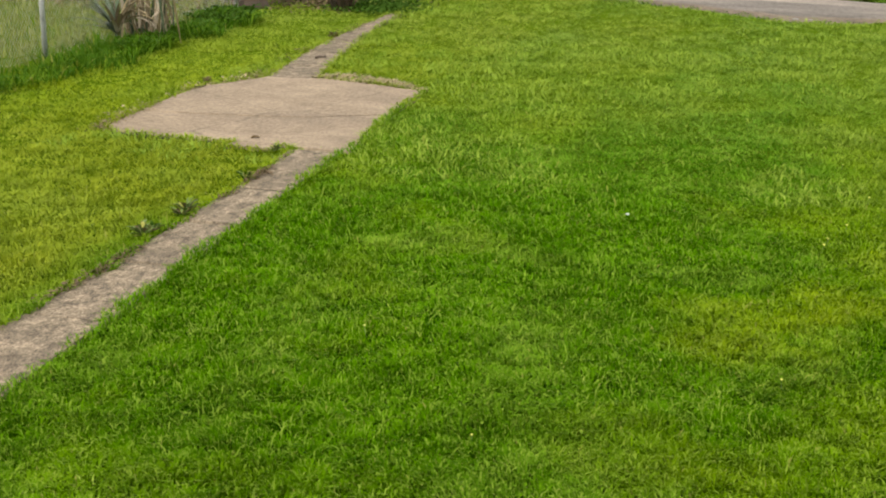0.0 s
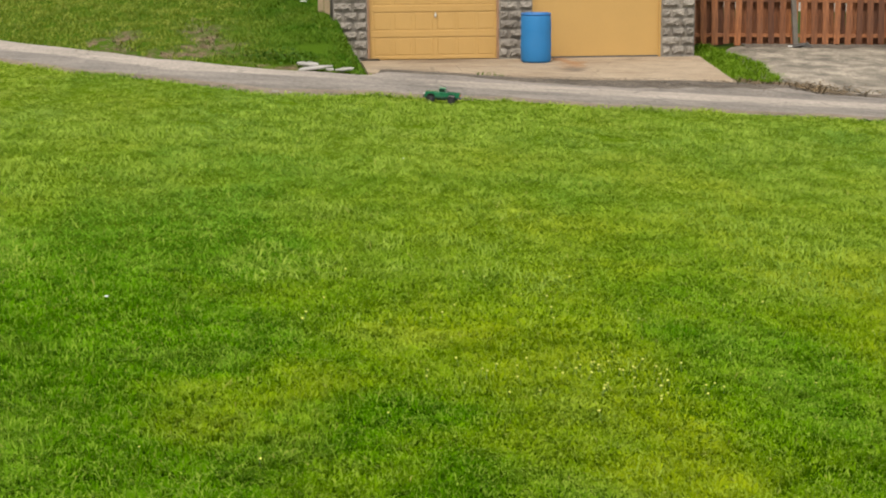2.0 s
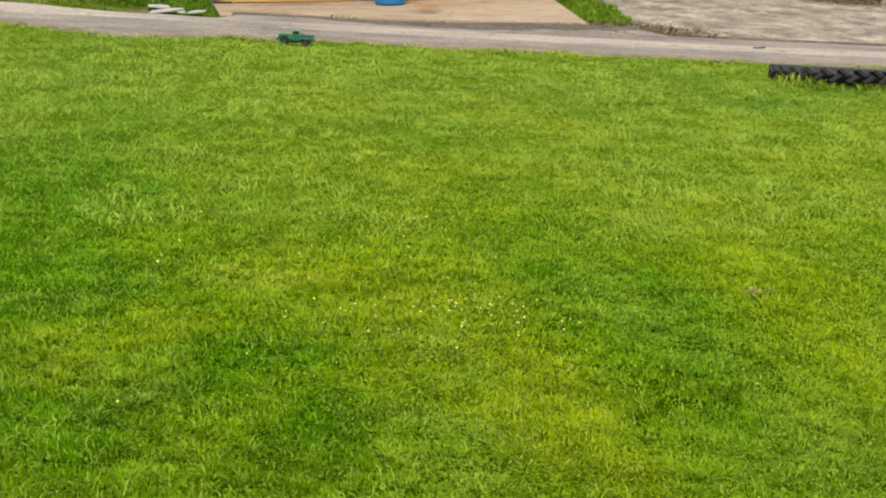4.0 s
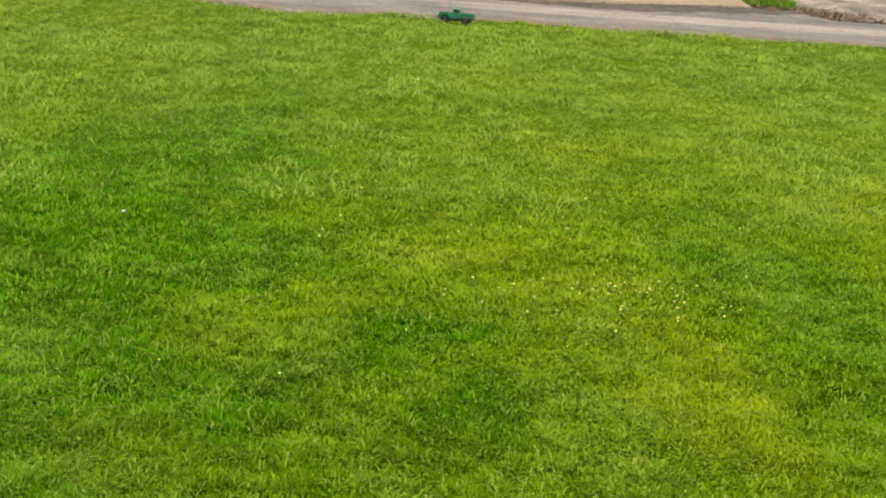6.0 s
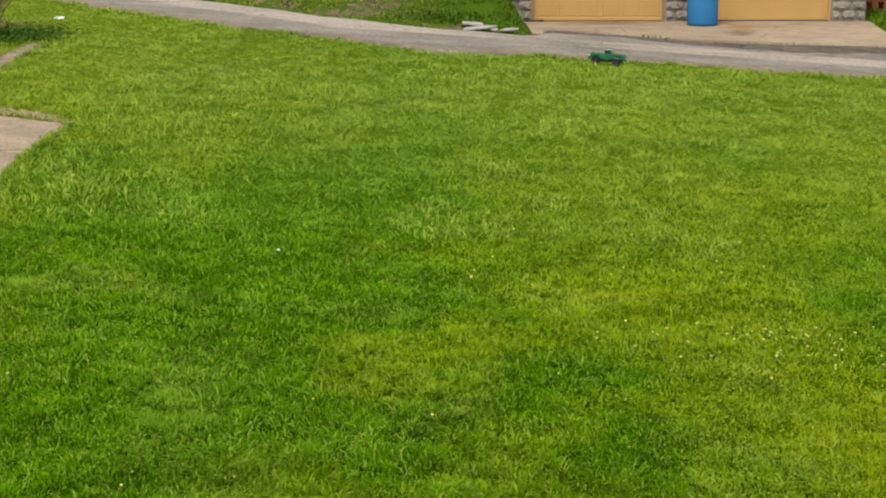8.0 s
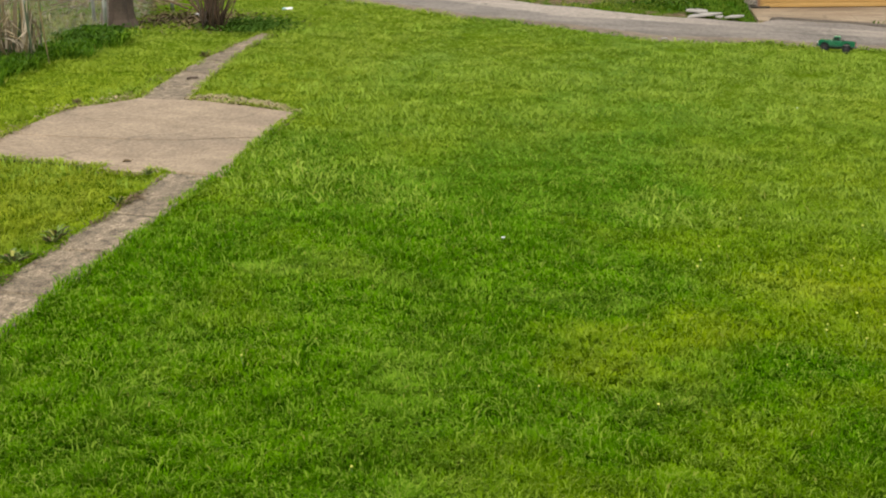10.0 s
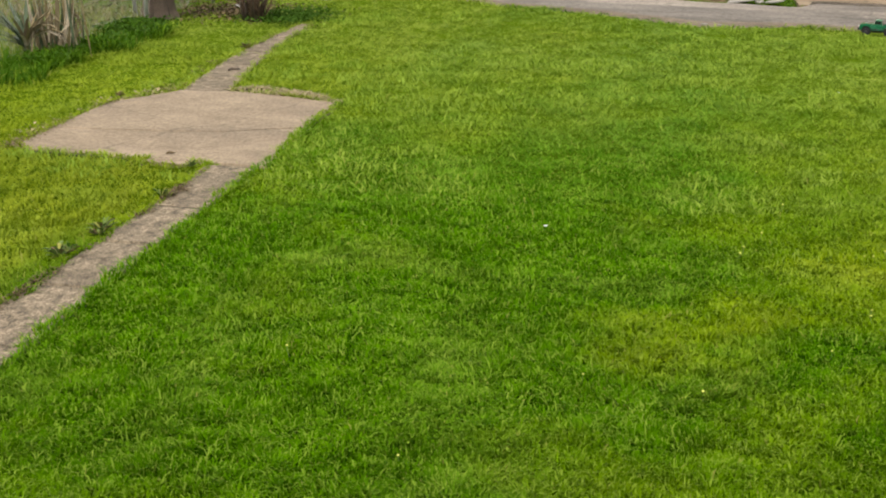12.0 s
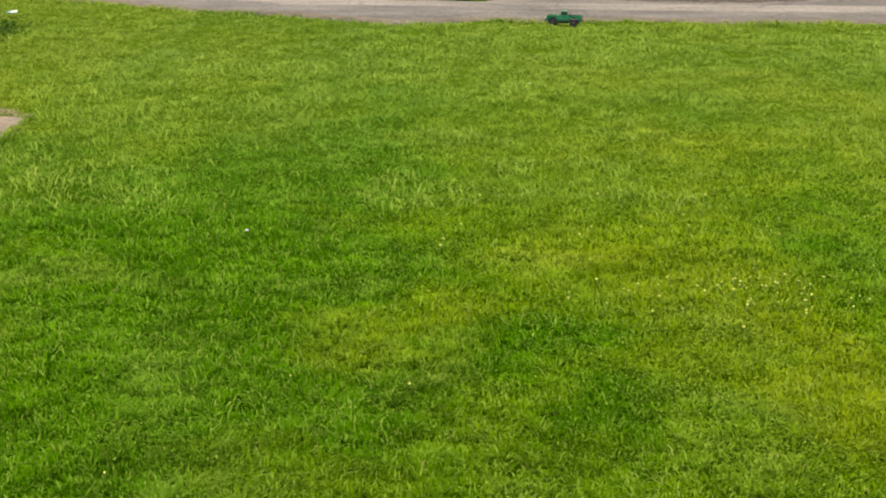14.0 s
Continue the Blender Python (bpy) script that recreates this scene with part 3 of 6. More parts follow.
def build_ground():
    xs = np.r_[-900, -400, -180, -90, -50, -32, -24, np.arange(-18, 22.1, 0.25), 28, 40, 60, 110, 220, 450, 900]
    ys = np.r_[-900, -400, -150, -60, -25, -10, -4, 0, np.arange(2, 48.1, 0.25), 54, 65, 90, 150, 300, 600, 1200]
    gx, gy = np.meshgrid(xs, ys)
    gz = land(gx, gy) + 0.012 * np.sin(2.1 * gx + 0.7 * gy) * np.sin(1.7 * gy) * (gy < 27) - 0.016
    gz -= 0.06 * ((gx > -5.65) & (gx < -3.9) & (gy > 13.1) & (gy < 16.1))
    verts = np.stack([gx, gy, gz], -1).reshape(-1, 3)
    nx, ny = len(xs), len(ys)
    k = (np.arange(ny - 1)[:, None] * nx + np.arange(nx - 1)[None]).ravel()
    tris = np.concatenate([np.stack([k, k + 1, k + nx + 1], -1), np.stack([k, k + nx + 1, k + nx], -1)])
    me = raw_mesh("ground", verts, tris, SOIL)
    me.polygons.foreach_set("use_smooth", np.ones(len(tris), bool))
    mark_patches(me, verts[:, 0], verts[:, 1])
    own = me.attributes.new("bare_earth", "FLOAT", "POINT")
    own.data.foreach_set("value", np.clip(1.3 * patches(verts[:, 0], verts[:, 1], BARE), 0, 1).astype(np.float32))
    return tagged(new("ground", me), "gently sloping ground under rough green lawn", "ground", kind="structure")


build_ground()


def strip(name, xs, low, high, material, label, category, lift=0.02, rows=14, thick=0.06):
    """A sheet over the land between two edges y = low(x) and y = high(x)."""
    xs = np.asarray(xs, float)
    s = np.linspace(0, 1, rows)
    gx = np.repeat(xs[None], rows, 0)
    gy = low(xs)[None] * (1 - s[:, None]) + high(xs)[None] * s[:, None]
    crown = 0.02 * np.sin(np.pi * s)[:, None]
    gz = land(gx, gy) + lift + crown
    gz[0] -= thick
    gz[-1] -= thick
    n = len(xs)
    k = (np.arange(rows - 1)[:, None] * n + np.arange(n - 1)[None]).ravel()
    tris = np.concatenate([np.stack([k, k + 1, k + n + 1], -1), np.stack([k, k + n + 1, k + n], -1)])
    me = raw_mesh(name, np.stack([gx, gy, gz], -1).reshape(-1, 3), tris, material)
    return tagged(new(name, me), label, category, kind="structure")


strip("road", np.r_[np.arange(-40, -8, 1.0), np.arange(-8, 18, 0.2), np.arange(18, 60, 1.0)], near_edge, far_edge, ASPHALT,
      "worn grey alley of cracked asphalt with a pale wheel band", "alley")
strip("dirt_verge", np.arange(-12, 16, 0.15), lambda x: near_edge(x) - 0.10 - 0.12 * step(-6.5, -3.0, x) - 0.12 * np.sin(1.3 * x + 1) * step(-6.5, -3.0, x) - 0.35 * np.exp(-((x + 0.6) / 1.6) ** 2), lambda x: near_edge(x) + 0.3, DIRT,
      "thin strip of bare dirt along the alley", "dirt", lift=0.012, rows=4, thick=0.03)
strip("driveway", np.arange(9.0, 22, 0.2), lambda x: 31.25 + 0.06 * np.sin(3 * x) + 0 * x, lambda x: 37.35 - 2.2 * np.clip(9.5 - x, 0, 1) + 0 * x, DRIVE,
      "patched grey driveway rising to a wooden fence", "driveway", lift=0.02, rows=24)
strip("far_road", np.arange(12.0, 60, 1.0), lambda x: 56.0 + 0 * x, lambda x: 64.0 + 0 * x, DRIVE, "pale road beyond the neighbouring yard", "road", lift=0.03, rows=6)
strip("gravel_edge", np.arange(1.2, 17.0, 0.12), lambda x: 31.0 + 0.20 * step(9.5, 11.0, x) + 0.12 * np.sin(2 * x) * (1 - 0.7 * step(9.5, 11.0, x)) + 0.08 * np.sin(7.3 * x) - 1.05 * step(2.6, 3.9, x) * (1 - step(6.0, 9.6, x)), lambda x: 31.33 + 0 * x, CRUMB,
      "crumbled dark edge between alley and concrete", "dirt", lift=0.035, rows=5, thick=0.04)

strip("dirt_strip", np.arange(9.7, 15.4, 0.1), lambda x: 36.78 + 0.09 * np.sin(3.1 * x) + 0.07 * np.sin(8.3 * x) + 0 * x, lambda x: 37.5 + 0 * x, CRUMB,
      "dark dirt along the foot of the wooden fence", "dirt", lift=0.034, rows=5, thick=0.03)


def slab(name, outline, top, material, parent, thick=0.10, label=""):
    """A cast slab with chamfered edges: an outline in x, y and the height of its top."""
    bm = bmesh.new()
    cx, cy = sum(p[0] for p in outline) / len(outline), sum(p[1] for p in outline) / len(outline)
    rings = []
    for inset, drop in ((0.0, thick), (0.0, 0.015), (0.012, 0.0)):
        row = []
        for px, py in outline:
            d = math.hypot(px - cx, py - cy)
            f = (d - inset) / d
            qx, qy = cx + (px - cx) * f, cy + (py - cy) * f
            row.append(bm.verts.new((qx, qy, top(qx, qy) - drop)))
        rings.append(row)
    for lo, hi in zip(rings, rings[1:]):
        for k in range(len(outline)):
            j = (k + 1) % len(outline)
            bm.faces.new((lo[k], lo[j], hi[j], hi[k]))
    bm.faces.new(rings[-1])
    bmesh.ops.recalc_face_normals(bm, faces=bm.faces)
    return part(name, bm, material, parent, label)


def path_left(y):
    return np.interp(y, [4.0, 9.0, 11.0, 12.0, 12.84], [-3.98, -4.01, -4.02, -4.06, -4.12])


def path_right(y):
    return np.interp(y, [4.0, 6.5, 8.4, 9.5, 10.6, 11.9, 12.84], [-3.42, -3.50, -3.57, -3.61, -3.63, -3.69, -3.73])


def flat_land(x, y):
    return float(slope(x))


# footpath: short concrete slabs, then a wide pad, then a narrower run to the shrub
footpath = thing("pavement", "narrow weathered concrete footpath sunk in the lawn", "footpath", kind="structure")
joints = [4.2, 5.35, 6.5, 7.75, 8.95, 10.05, 11.17, 12.78]
for a, b in zip(joints, joints[1:]):
    w = 0.012 * math.sin(a * 5)
    slab("slab", [(path_left(a) + w, a + 0.012), (path_right(a), a + 0.012), (path_right(b), b - (0.035 if 11 < b < 12 else 0.014)), (path_left(b) + w, b - (0.02 if 11 < b < 12 else 0.012))],
         lambda x, y, a=a: flat_land(x, y) + 0.014 + 0.006 * math.sin(a * 7), WALKWAY, footpath)
far_l = [(16.50, -5.56), (17.6, -5.67), (18.8, -5.79), (20.0, -5.88), (21.6, -5.94), (23.4, -5.98)]
far_r = [(16.72, -5.06), (17.6, -5.20), (18.8, -5.38), (20.0, -5.52), (21.6, -5.70), (23.4, -5.80)]
for k in range(5):
    (ya, la), (yb, lb), (_, ra), (_, rb) = far_l[k], far_l[k + 1], far_r[k], far_r[k + 1]
    slab("slab", [(la, ya + 0.01), (ra, ya + 0.01), (rb, yb - 0.01), (lb, yb - 0.01)], lambda x, y: flat_land(x, y) + 0.012, WALKWAY, footpath)

pad = thing("patio", "pinkish tan concrete pad with cracks and joints", "concrete pad", kind="structure")
slab("slab", [(-5.66, 12.92), (-4.62, 12.84), (-4.20, 12.88), (-3.66, 12.86), (-3.74, 13.7), (-3.81, 14.762), (-4.12, 14.552), (-4.41, 14.315), (-4.88, 14.152), (-5.4, 14.05), (-5.90, 13.99), (-5.86, 13.2)],
     lambda x, y: flat_land(x, y) + 0.012, PAD, pad)
slab("slab", [(-5.90, 14.00), (-5.4, 14.062), (-4.88, 14.166), (-4.41, 14.33), (-4.12, 14.57), (-3.81, 14.785), (-3.84, 15.2), (-3.86, 16.31), (-4.37, 16.55), (-4.98, 16.70), (-5.56, 16.52), (-5.76, 16.0), (-5.95, 15.55), (-5.93, 14.9)],
     lambda x, y: flat_land(x, y) + 0.016, PAD, pad)
slab("curb_block", [(-4.66, 12.72), (-4.28, 12.70), (-4.28, 12.85), (-4.64, 12.82)], lambda x, y: flat_land(x, y) + 0.016, PAD, pad)

# dark soil in the two widest joints
slab("joint", [(-4.08, 11.13), (-3.67, 11.12), (-3.67, 11.19), (-4.08, 11.19)], lambda x, y: flat_land(x, y) + 0.012, SOIL_AND_SHADE, footpath, 0.05)
slab("joint", [(-4.43, 14.28), (-4.14, 14.52), (-3.83, 14.73), (-3.83, 14.80), (-4.14, 14.60), (-4.43, 14.36)], lambda x, y: flat_land(x, y) + 0.010, SOIL_AND_SHADE, pad, 0.05)
slab("joint", [(-5.70, 12.87), (-4.70, 12.79), (-4.70, 12.84), (-5.70, 12.92)], lambda x, y: flat_land(x, y) + 0.008, SOIL_AND_SHADE, pad, 0.05)
# apron in front of the garage, three bays
apron = thing("apron", "tan stained concrete apron before the garage doors", "concrete apron", kind="structure")
for a, b, fa, fb in ((1.22, 3.1, 31.55, 31.25), (3.1, 5.7, 31.25, 31.2), (5.7, 8.12, 31.2, 31.3)):
    extra = (0.0 if b < 8 else 0.28)
    bm = bmesh.new()
    n = 9
    rows = []
    for j in range(n):
        s = j / (n - 1)
        row = []
        for k in range(n):
            u = k / (n - 1)
            x = a + 0.003 + (b - a - 0.006 + extra * s) * u
            y = (fa + (fb - fa) * u + 0.03 * math.sin(9 * x)) * (1 - s) + 35.68 * s
            row.append(bm.verts.new((x, y, float(apron_top(x, y)))))
        rows.append(row)
    faces = [bm.faces.new((rows[j][k], rows[j][k + 1], rows[j + 1][k + 1], rows[j + 1][k])) for j in range(n - 1) for k in range(n - 1)]
    down = bmesh.ops.extrude_face_region(bm, geom=faces)["geom"]
    bmesh.ops.translate(bm, vec=(0, 0, -0.16), verts=[v for v in down if isinstance(v, bmesh.types.BMVert)])
    bmesh.ops.recalc_face_normals(bm, faces=bm.faces)
    part("slab", bm, APRON, apron)


# ---- garage ----
GY, GZ = 35.6, -0.25
garage = thing("garage", "low garage with rock-faced block piers and yellow doors", "garage")
part("wall", shape(box(0.66, 0.86, GY + 0.25, 42.0, GZ - 0.3, 2.45)), MORTAR, garage, "grey block side wall")
part("wall", shape(box(8.10, 8.30, GY + 0.25, 42.0, GZ - 0.3, 2.45)), MORTAR, garage, "grey block side wall")
part("wall", shape(box(0.86, 8.10, 41.8, 42.0, GZ - 0.3, 2.45)), MORTAR, garage, "grey block back wall")
part("lintel", shape(box(0.66, 8.30, GY + 0.02, GY + 0.25, 1.90, 2.45, 0.01)), MORTAR, garage, "grey block wall above the doors")
part("roof", shape(box(0.40, 8.56, GY - 0.35, 42.3, 2.45, 2.60, 0.02)), ROOFING, garage, "flat grey roof")
part("fascia", shape(box(0.38, 8.58, GY - 0.38, GY - 0.355, 2.40, 2.62, 0.004)), FASCIA, garage, "white roof board")
part("floor", shape(box(0.86, 8.10, GY + 0.02, 41.8, GZ - 0.2, GZ - 0.004)), APRON, garage)

left_door = part("door", shape(box(1.42, 4.10, GY + 0.119, GY + 0.16, GZ + 0.01, 1.88)), YELLOW, garage, "yellow panelled overhead garage door")
for j in range(4):
    z0 = GZ + 0.02 + j * 0.525
    part("rail", shape(box(1.42, 4.10, GY + 0.105, GY + 0.13, z0 + 0.455, z0 + 0.525, 0.006), box(1.42, 4.10, GY + 0.105, GY + 0.13, z0 - 0.008, z0 + 0.06, 0.006)), YELLOW, left_door)
    for k in range(6):
        x0 = 1.50 + k * 0.425 + (0.05 if k > 2 else 0)
        part("panel", shape(box(x0 + 0.02, x0 + 0.375, GY + 0.112, GY + 0.131, z0 + 0.085, z0 + 0.43, 0.012)), YELLOW, left_door)
    for x, w in ((1.42, 0.07), (2.75, 0.09), (4.03, 0.07)):
        part("stile", shape(box(x, x + w, GY + 0.106, GY + 0.13, z0 + 0.062, z0 + 0.453, 0.004)), YELLOW, left_door)
part("handle", shape(box(2.77, 2.83, GY + 0.075, GY + 0.105, 0.665, 0.69, 0.006), box(2.787, 2.813, GY + 0.075, GY + 0.105, 0.63, 0.73, 0.006)), METAL, left_door, "pale metal handle")
right_door = part("door", shape(box(4.88, 7.54, GY + 0.10, GY + 0.14, GZ + 0.03, 1.88, 0.004)), YELLOW, garage, "plain flat yellow garage door")
part("seal", shape(box(4.88, 7.54, GY + 0.09, GY + 0.13, GZ - 0.002, GZ + 0.03)), DARKMETAL, right_door, "dark rubber seal")
for x in (1.395, 4.105, 4.855, 7.545):
    part("jamb", shape(box(x - 0.022, x + 0.022, GY + 0.03, GY + 0.22, GZ, 1.90, 0.004)), RUST if x < 4.5 else YELLOW, garage, "thin door jamb")

# dark wedge added to stand for the shadowed gap at the door foot
part("threshold", shape(box(1.24, 1.62, GY - 0.02, GY + 0.10, GZ - 0.03, GZ + 0.035, 0.008)), SOIL_AND_SHADE, garage, "dark wedge in place of the shadowed gap at the door foot")
# piers of rock-faced blocks, each block a piece of its own


def rock_block(length, seed):
    """A block with flat margins and a rough lump standing proud in the middle, undercut at the foot."""
    bm = bmesh.new()
    r = random.Random(seed)
    nx = max(4, int(length / 0.055))
    xs = [-length / 2, -length / 2 + 0.022] + [-length / 2 + 0.034 + (length - 0.068) * i / nx for i in range(nx + 1)] + [length / 2 - 0.022, length / 2]
    zs = [-0.095, -0.072, -0.066, -0.035, 0.0, 0.036, 0.066, 0.095]
    proud = (0, 0, 0.060, 0.066, 0.058, 0.044, 0, 0)
    front = []
    for j, z in enumerate(zs):
        row = []
        for i, x in enumerate(xs):
            inside = 1 < i < len(xs) - 2 and proud[j] > 0
            row.append(bm.verts.new((x, -proud[j] * r.uniform(0.5, 1.25) if inside else 0.0, z + (r.uniform(-0.012, 0.012) if inside else 0.0))))
        front.append(row)
    nx, nz = len(xs) - 1, len(zs) - 1
    for j in range(nz):
        for i in range(nx):
            bm.faces.new((front[j][i], front[j][i + 1], front[j + 1][i + 1], front[j + 1][i]))
    rim = [front[0][i] for i in range(nx + 1)] + [front[j][nx] for j in range(1, nz + 1)] + [front[nz][i] for i in range(nx - 1, -1, -1)] + [front[j][0] for j in range(nz - 1, 0, -1)]
    back = [bm.verts.new((v.co.x, 0.2, v.co.z)) for v in rim]
    for k in range(len(rim)):
        j = (k + 1) % len(rim)
        bm.faces.new((rim[j], rim[k], back[k], back[j]))
    bmesh.ops.recalc_face_normals(bm, faces=bm.faces)
    return mesh_of("block", bm, BLOCK)


blocks = {(w, s): rock_block(w, s * 10 + int(w * 100)) for w in (0.40, 0.30, 0.19) for s in range(3)}
for x0, x1 in ((0.66, 1.38), (4.12, 4.84), (7.56, 8.30)):
    pier = part("pier", shape(box(x0 + 0.015, x1 - 0.015, GY + 0.03, GY + 0.24, GZ - 0.2, 1.9)), MORTAR, garage, "grey rock-faced block pier")
    wide = x1 - x0
    for row in range(11):
        z = GZ - 0.05 + 0.196 * row
        runs = (0.40, 0.30) if row % 2 == 0 else (0.19, 0.30, 0.19)
        gap = (wide - sum(runs)) / (len(runs) + 1) * 0.6
        x = x0 + (wide - sum(runs) - gap * (len(runs) - 1)) / 2
        for k, w in enumerate(runs):
            ob = new("block", blocks[w, (row + k) % 3])
            ob.parent = pier
            ob.matrix_basis = pose(x + w / 2, GY + 0.02, z)
            x += w + gap
# boards, downpipe and post at the corner by the bank
lean = thing("side_screen", "weathered tan boards beside the garage corner", "screen")
for k in range(2):
    part("board", shape(box(0.36 + 0.13 * k, 0.48 + 0.13 * k, 35.95, 35.98, 0.1, 2.2, 0.004)), TAN, lean)
downpipe = thing("downpipe", "dark metal downpipe at the garage corner", "downpipe")
part("pipe", shape(tube([(0.635, GY + 0.06, 0.15), (0.635, GY + 0.06, 2.42)], 0.028, 10)), DARKMETAL, downpipe)
for z in (0.6, 1.9):
    part("bracket", shape(box(0.60, 0.67, GY + 0.02, GY + 0.10, z, z + 0.03)), DARKMETAL, downpipe)

# blue drum
barrel = thing("barrel", "blue plastic drum on the concrete before the garage", "barrel", pose(4.81, 34.9, float(apron_top(4.81, 34.9)), 0, 0, 20) @ Matrix.Diagonal((1.07, 1.07, 1.11, 1)))
part("body", shape(lathe([(0.255, 0.0), (0.275, 0.012), (0.290, 0.05), (0.292, 0.25), (0.2945, 0.29), (0.2945, 0.32), (0.292, 0.36), (0.292, 0.56), (0.2945, 0.60), (0.2945, 0.63), (0.292, 0.67), (0.288, 0.83), (0.278, 0.87)], 40)), BLUE, barrel)
part("rim", shape(ring([(0.262, 0.865), (0.286, 0.862), (0.290, 0.885), (0.284, 0.905), (0.264, 0.905)], 40)), BLUE_DARK, barrel, "thick blue rim")
part("top", shape(lathe([(0.265, 0.868), (0.255, 0.880), (0.0005, 0.884)], 40)), BLUE_DARK, barrel)
for a in (-0.15, 0.15):
    part("bung", shape(lathe([(0.032, 0.88), (0.034, 0.897), (0.020, 0.899)], 12, Matrix.Translation((a, 0.02, 0)))), BLUE_DARK, barrel, "screw bung")

# ---- wooden fence ----


def board_mesh(h, w, t=0.018):
    return mesh_of("board", shape(prism([(-w / 2, 0), (w / 2, 0), (w / 2, h - 0.04), (w / 2 - 0.03, h), (-w / 2 + 0.03, h), (-w / 2, h - 0.04)], 0, t, "y", 0.002)), WOOD)


boards = [board_mesh(1.78, 0.140), board_mesh(1.75, 0.134), board_mesh(1.80, 0.146)]
backs = [board_mesh(1.74, 0.215), board_mesh(1.77, 0.21)]
slim = [board_mesh(1.80, 0.095), board_mesh(1.74, 0.088)]
FY = 37.2


def fence_run(x0, x1, meshes, pitch, label):
    fence = thing("fence", label, "wooden fence", group="shadowbox fence runs")
    k, x = 0, x0
    while x < x1:
        for back in (0, 1):
            bx = x + back * pitch / 2
            if bx > x1:
                continue
            ob = new("board", (backs if back else meshes)[k % 2])
            ob.parent = fence
            ob.matrix_basis = pose(bx, FY + (0.135 if back else 0.0), float(fence_foot(bx)) + 0.03 + 0.02 * math.sin(k * 2.7), 0, 1.3 * math.sin(k * 5.1 + back), 0)
        x += pitch
        k += 1
    for z in (0.20, 0.97, 1.57):
        za, zb = float(fence_foot(x0)) + z, float(fence_foot(x1)) + z
        part("rail", shape(prism([(x0 - 0.06, za), (x1 + 0.06, zb), (x1 + 0.06, zb + 0.075), (x0 - 0.06, za + 0.075)], FY + 0.020, FY + 0.133)), WOOD, fence)
    return fence


fence_run(8.60, 11.0, boards, 0.254, "red-brown cedar shadowbox fence beside the garage")
fence_run(11.10, 13.32, boards, 0.254, "red-brown cedar shadowbox fence above the driveway")
fence_run(13.38, 14.86, slim, 0.19, "red-brown fence run with narrow boards")
GREYWOOD = plain("weathered_post_wood", (0.12, 0.105, 0.088), 0.9, vary=0.4, scale=9, bump=0.5)
for x, lean_by, lab in ((10.93, -0.15, "leaning weathered grey wooden post in the fence"), (13.31, 0.0, "weathered grey wooden post in the fence"), (14.27, 0.0, "weathered brown board post in the fence"), (14.86, 0.0, "dark weathered end post of the fence")):
    post = thing("fence_post", lab, "post", group="fence posts")
    z = float(fence_foot(x))
    part("shaft", shape(prism([(x - 0.055, z - 0.1), (x + 0.055, z - 0.1), (x + 0.05 + lean_by, z + 1.9), (x - 0.05 + lean_by, z + 1.9)], FY - 0.09, FY - 0.003, "y", 0.008)), GREYWOOD if x < 14 else (STALK if x < 14.5 else BARK), post)
    part("cap", shape(prism([(x + lean_by - 0.06, z + 1.9), (x + lean_by + 0.06, z + 1.9), (x + lean_by, z + 1.94)], FY - 0.10, FY + 0.005)), GREYWOOD if x < 14 else (STALK if x < 14.5 else BARK), post)

plank = thing("plank", "dark plank lying at the foot of the fence", "plank", pose(14.15, FY - 0.22, float(fence_foot(14.15)) + 0.01, 0, 3, 2))
part("board", shape(box(-0.42, 0.42, -0.06, 0.06, 0.0, 0.05, 0.006)), BARK, plank)

# ---- the little green pickup ----
GREEN = plain("green_body_paint", (0.005, 0.100, 0.046), 0.25, vary=0.06, scale=10, bump=0.02)
GREENTOP = plain("pale_green_roof", (0.035, 0.22, 0.12), 0.3, vary=0.06, scale=10, bump=0.02)
CHROME = plain("satin_chrome", (0.72, 0.73, 0.74), 0.25, 0.9, vary=0.05)
TINT = plain("tinted_window", (0.012, 0.016, 0.018), 0.08, vary=0.1, bump=0.0)
BEDGREY = plain("grey_bed_liner", (0.30, 0.29, 0.29), 0.6, vary=0.15)
CHASSIS = plain("black_chassis", (0.015, 0.015, 0.016), 0.6, vary=0.2)
LAMP = plain("clear_lamp", (0.8, 0.8, 0.76), 0.15, vary=0.05)
REDLAMP = plain("red_lamp", (0.45, 0.02, 0.015), 0.2, vary=0.05)


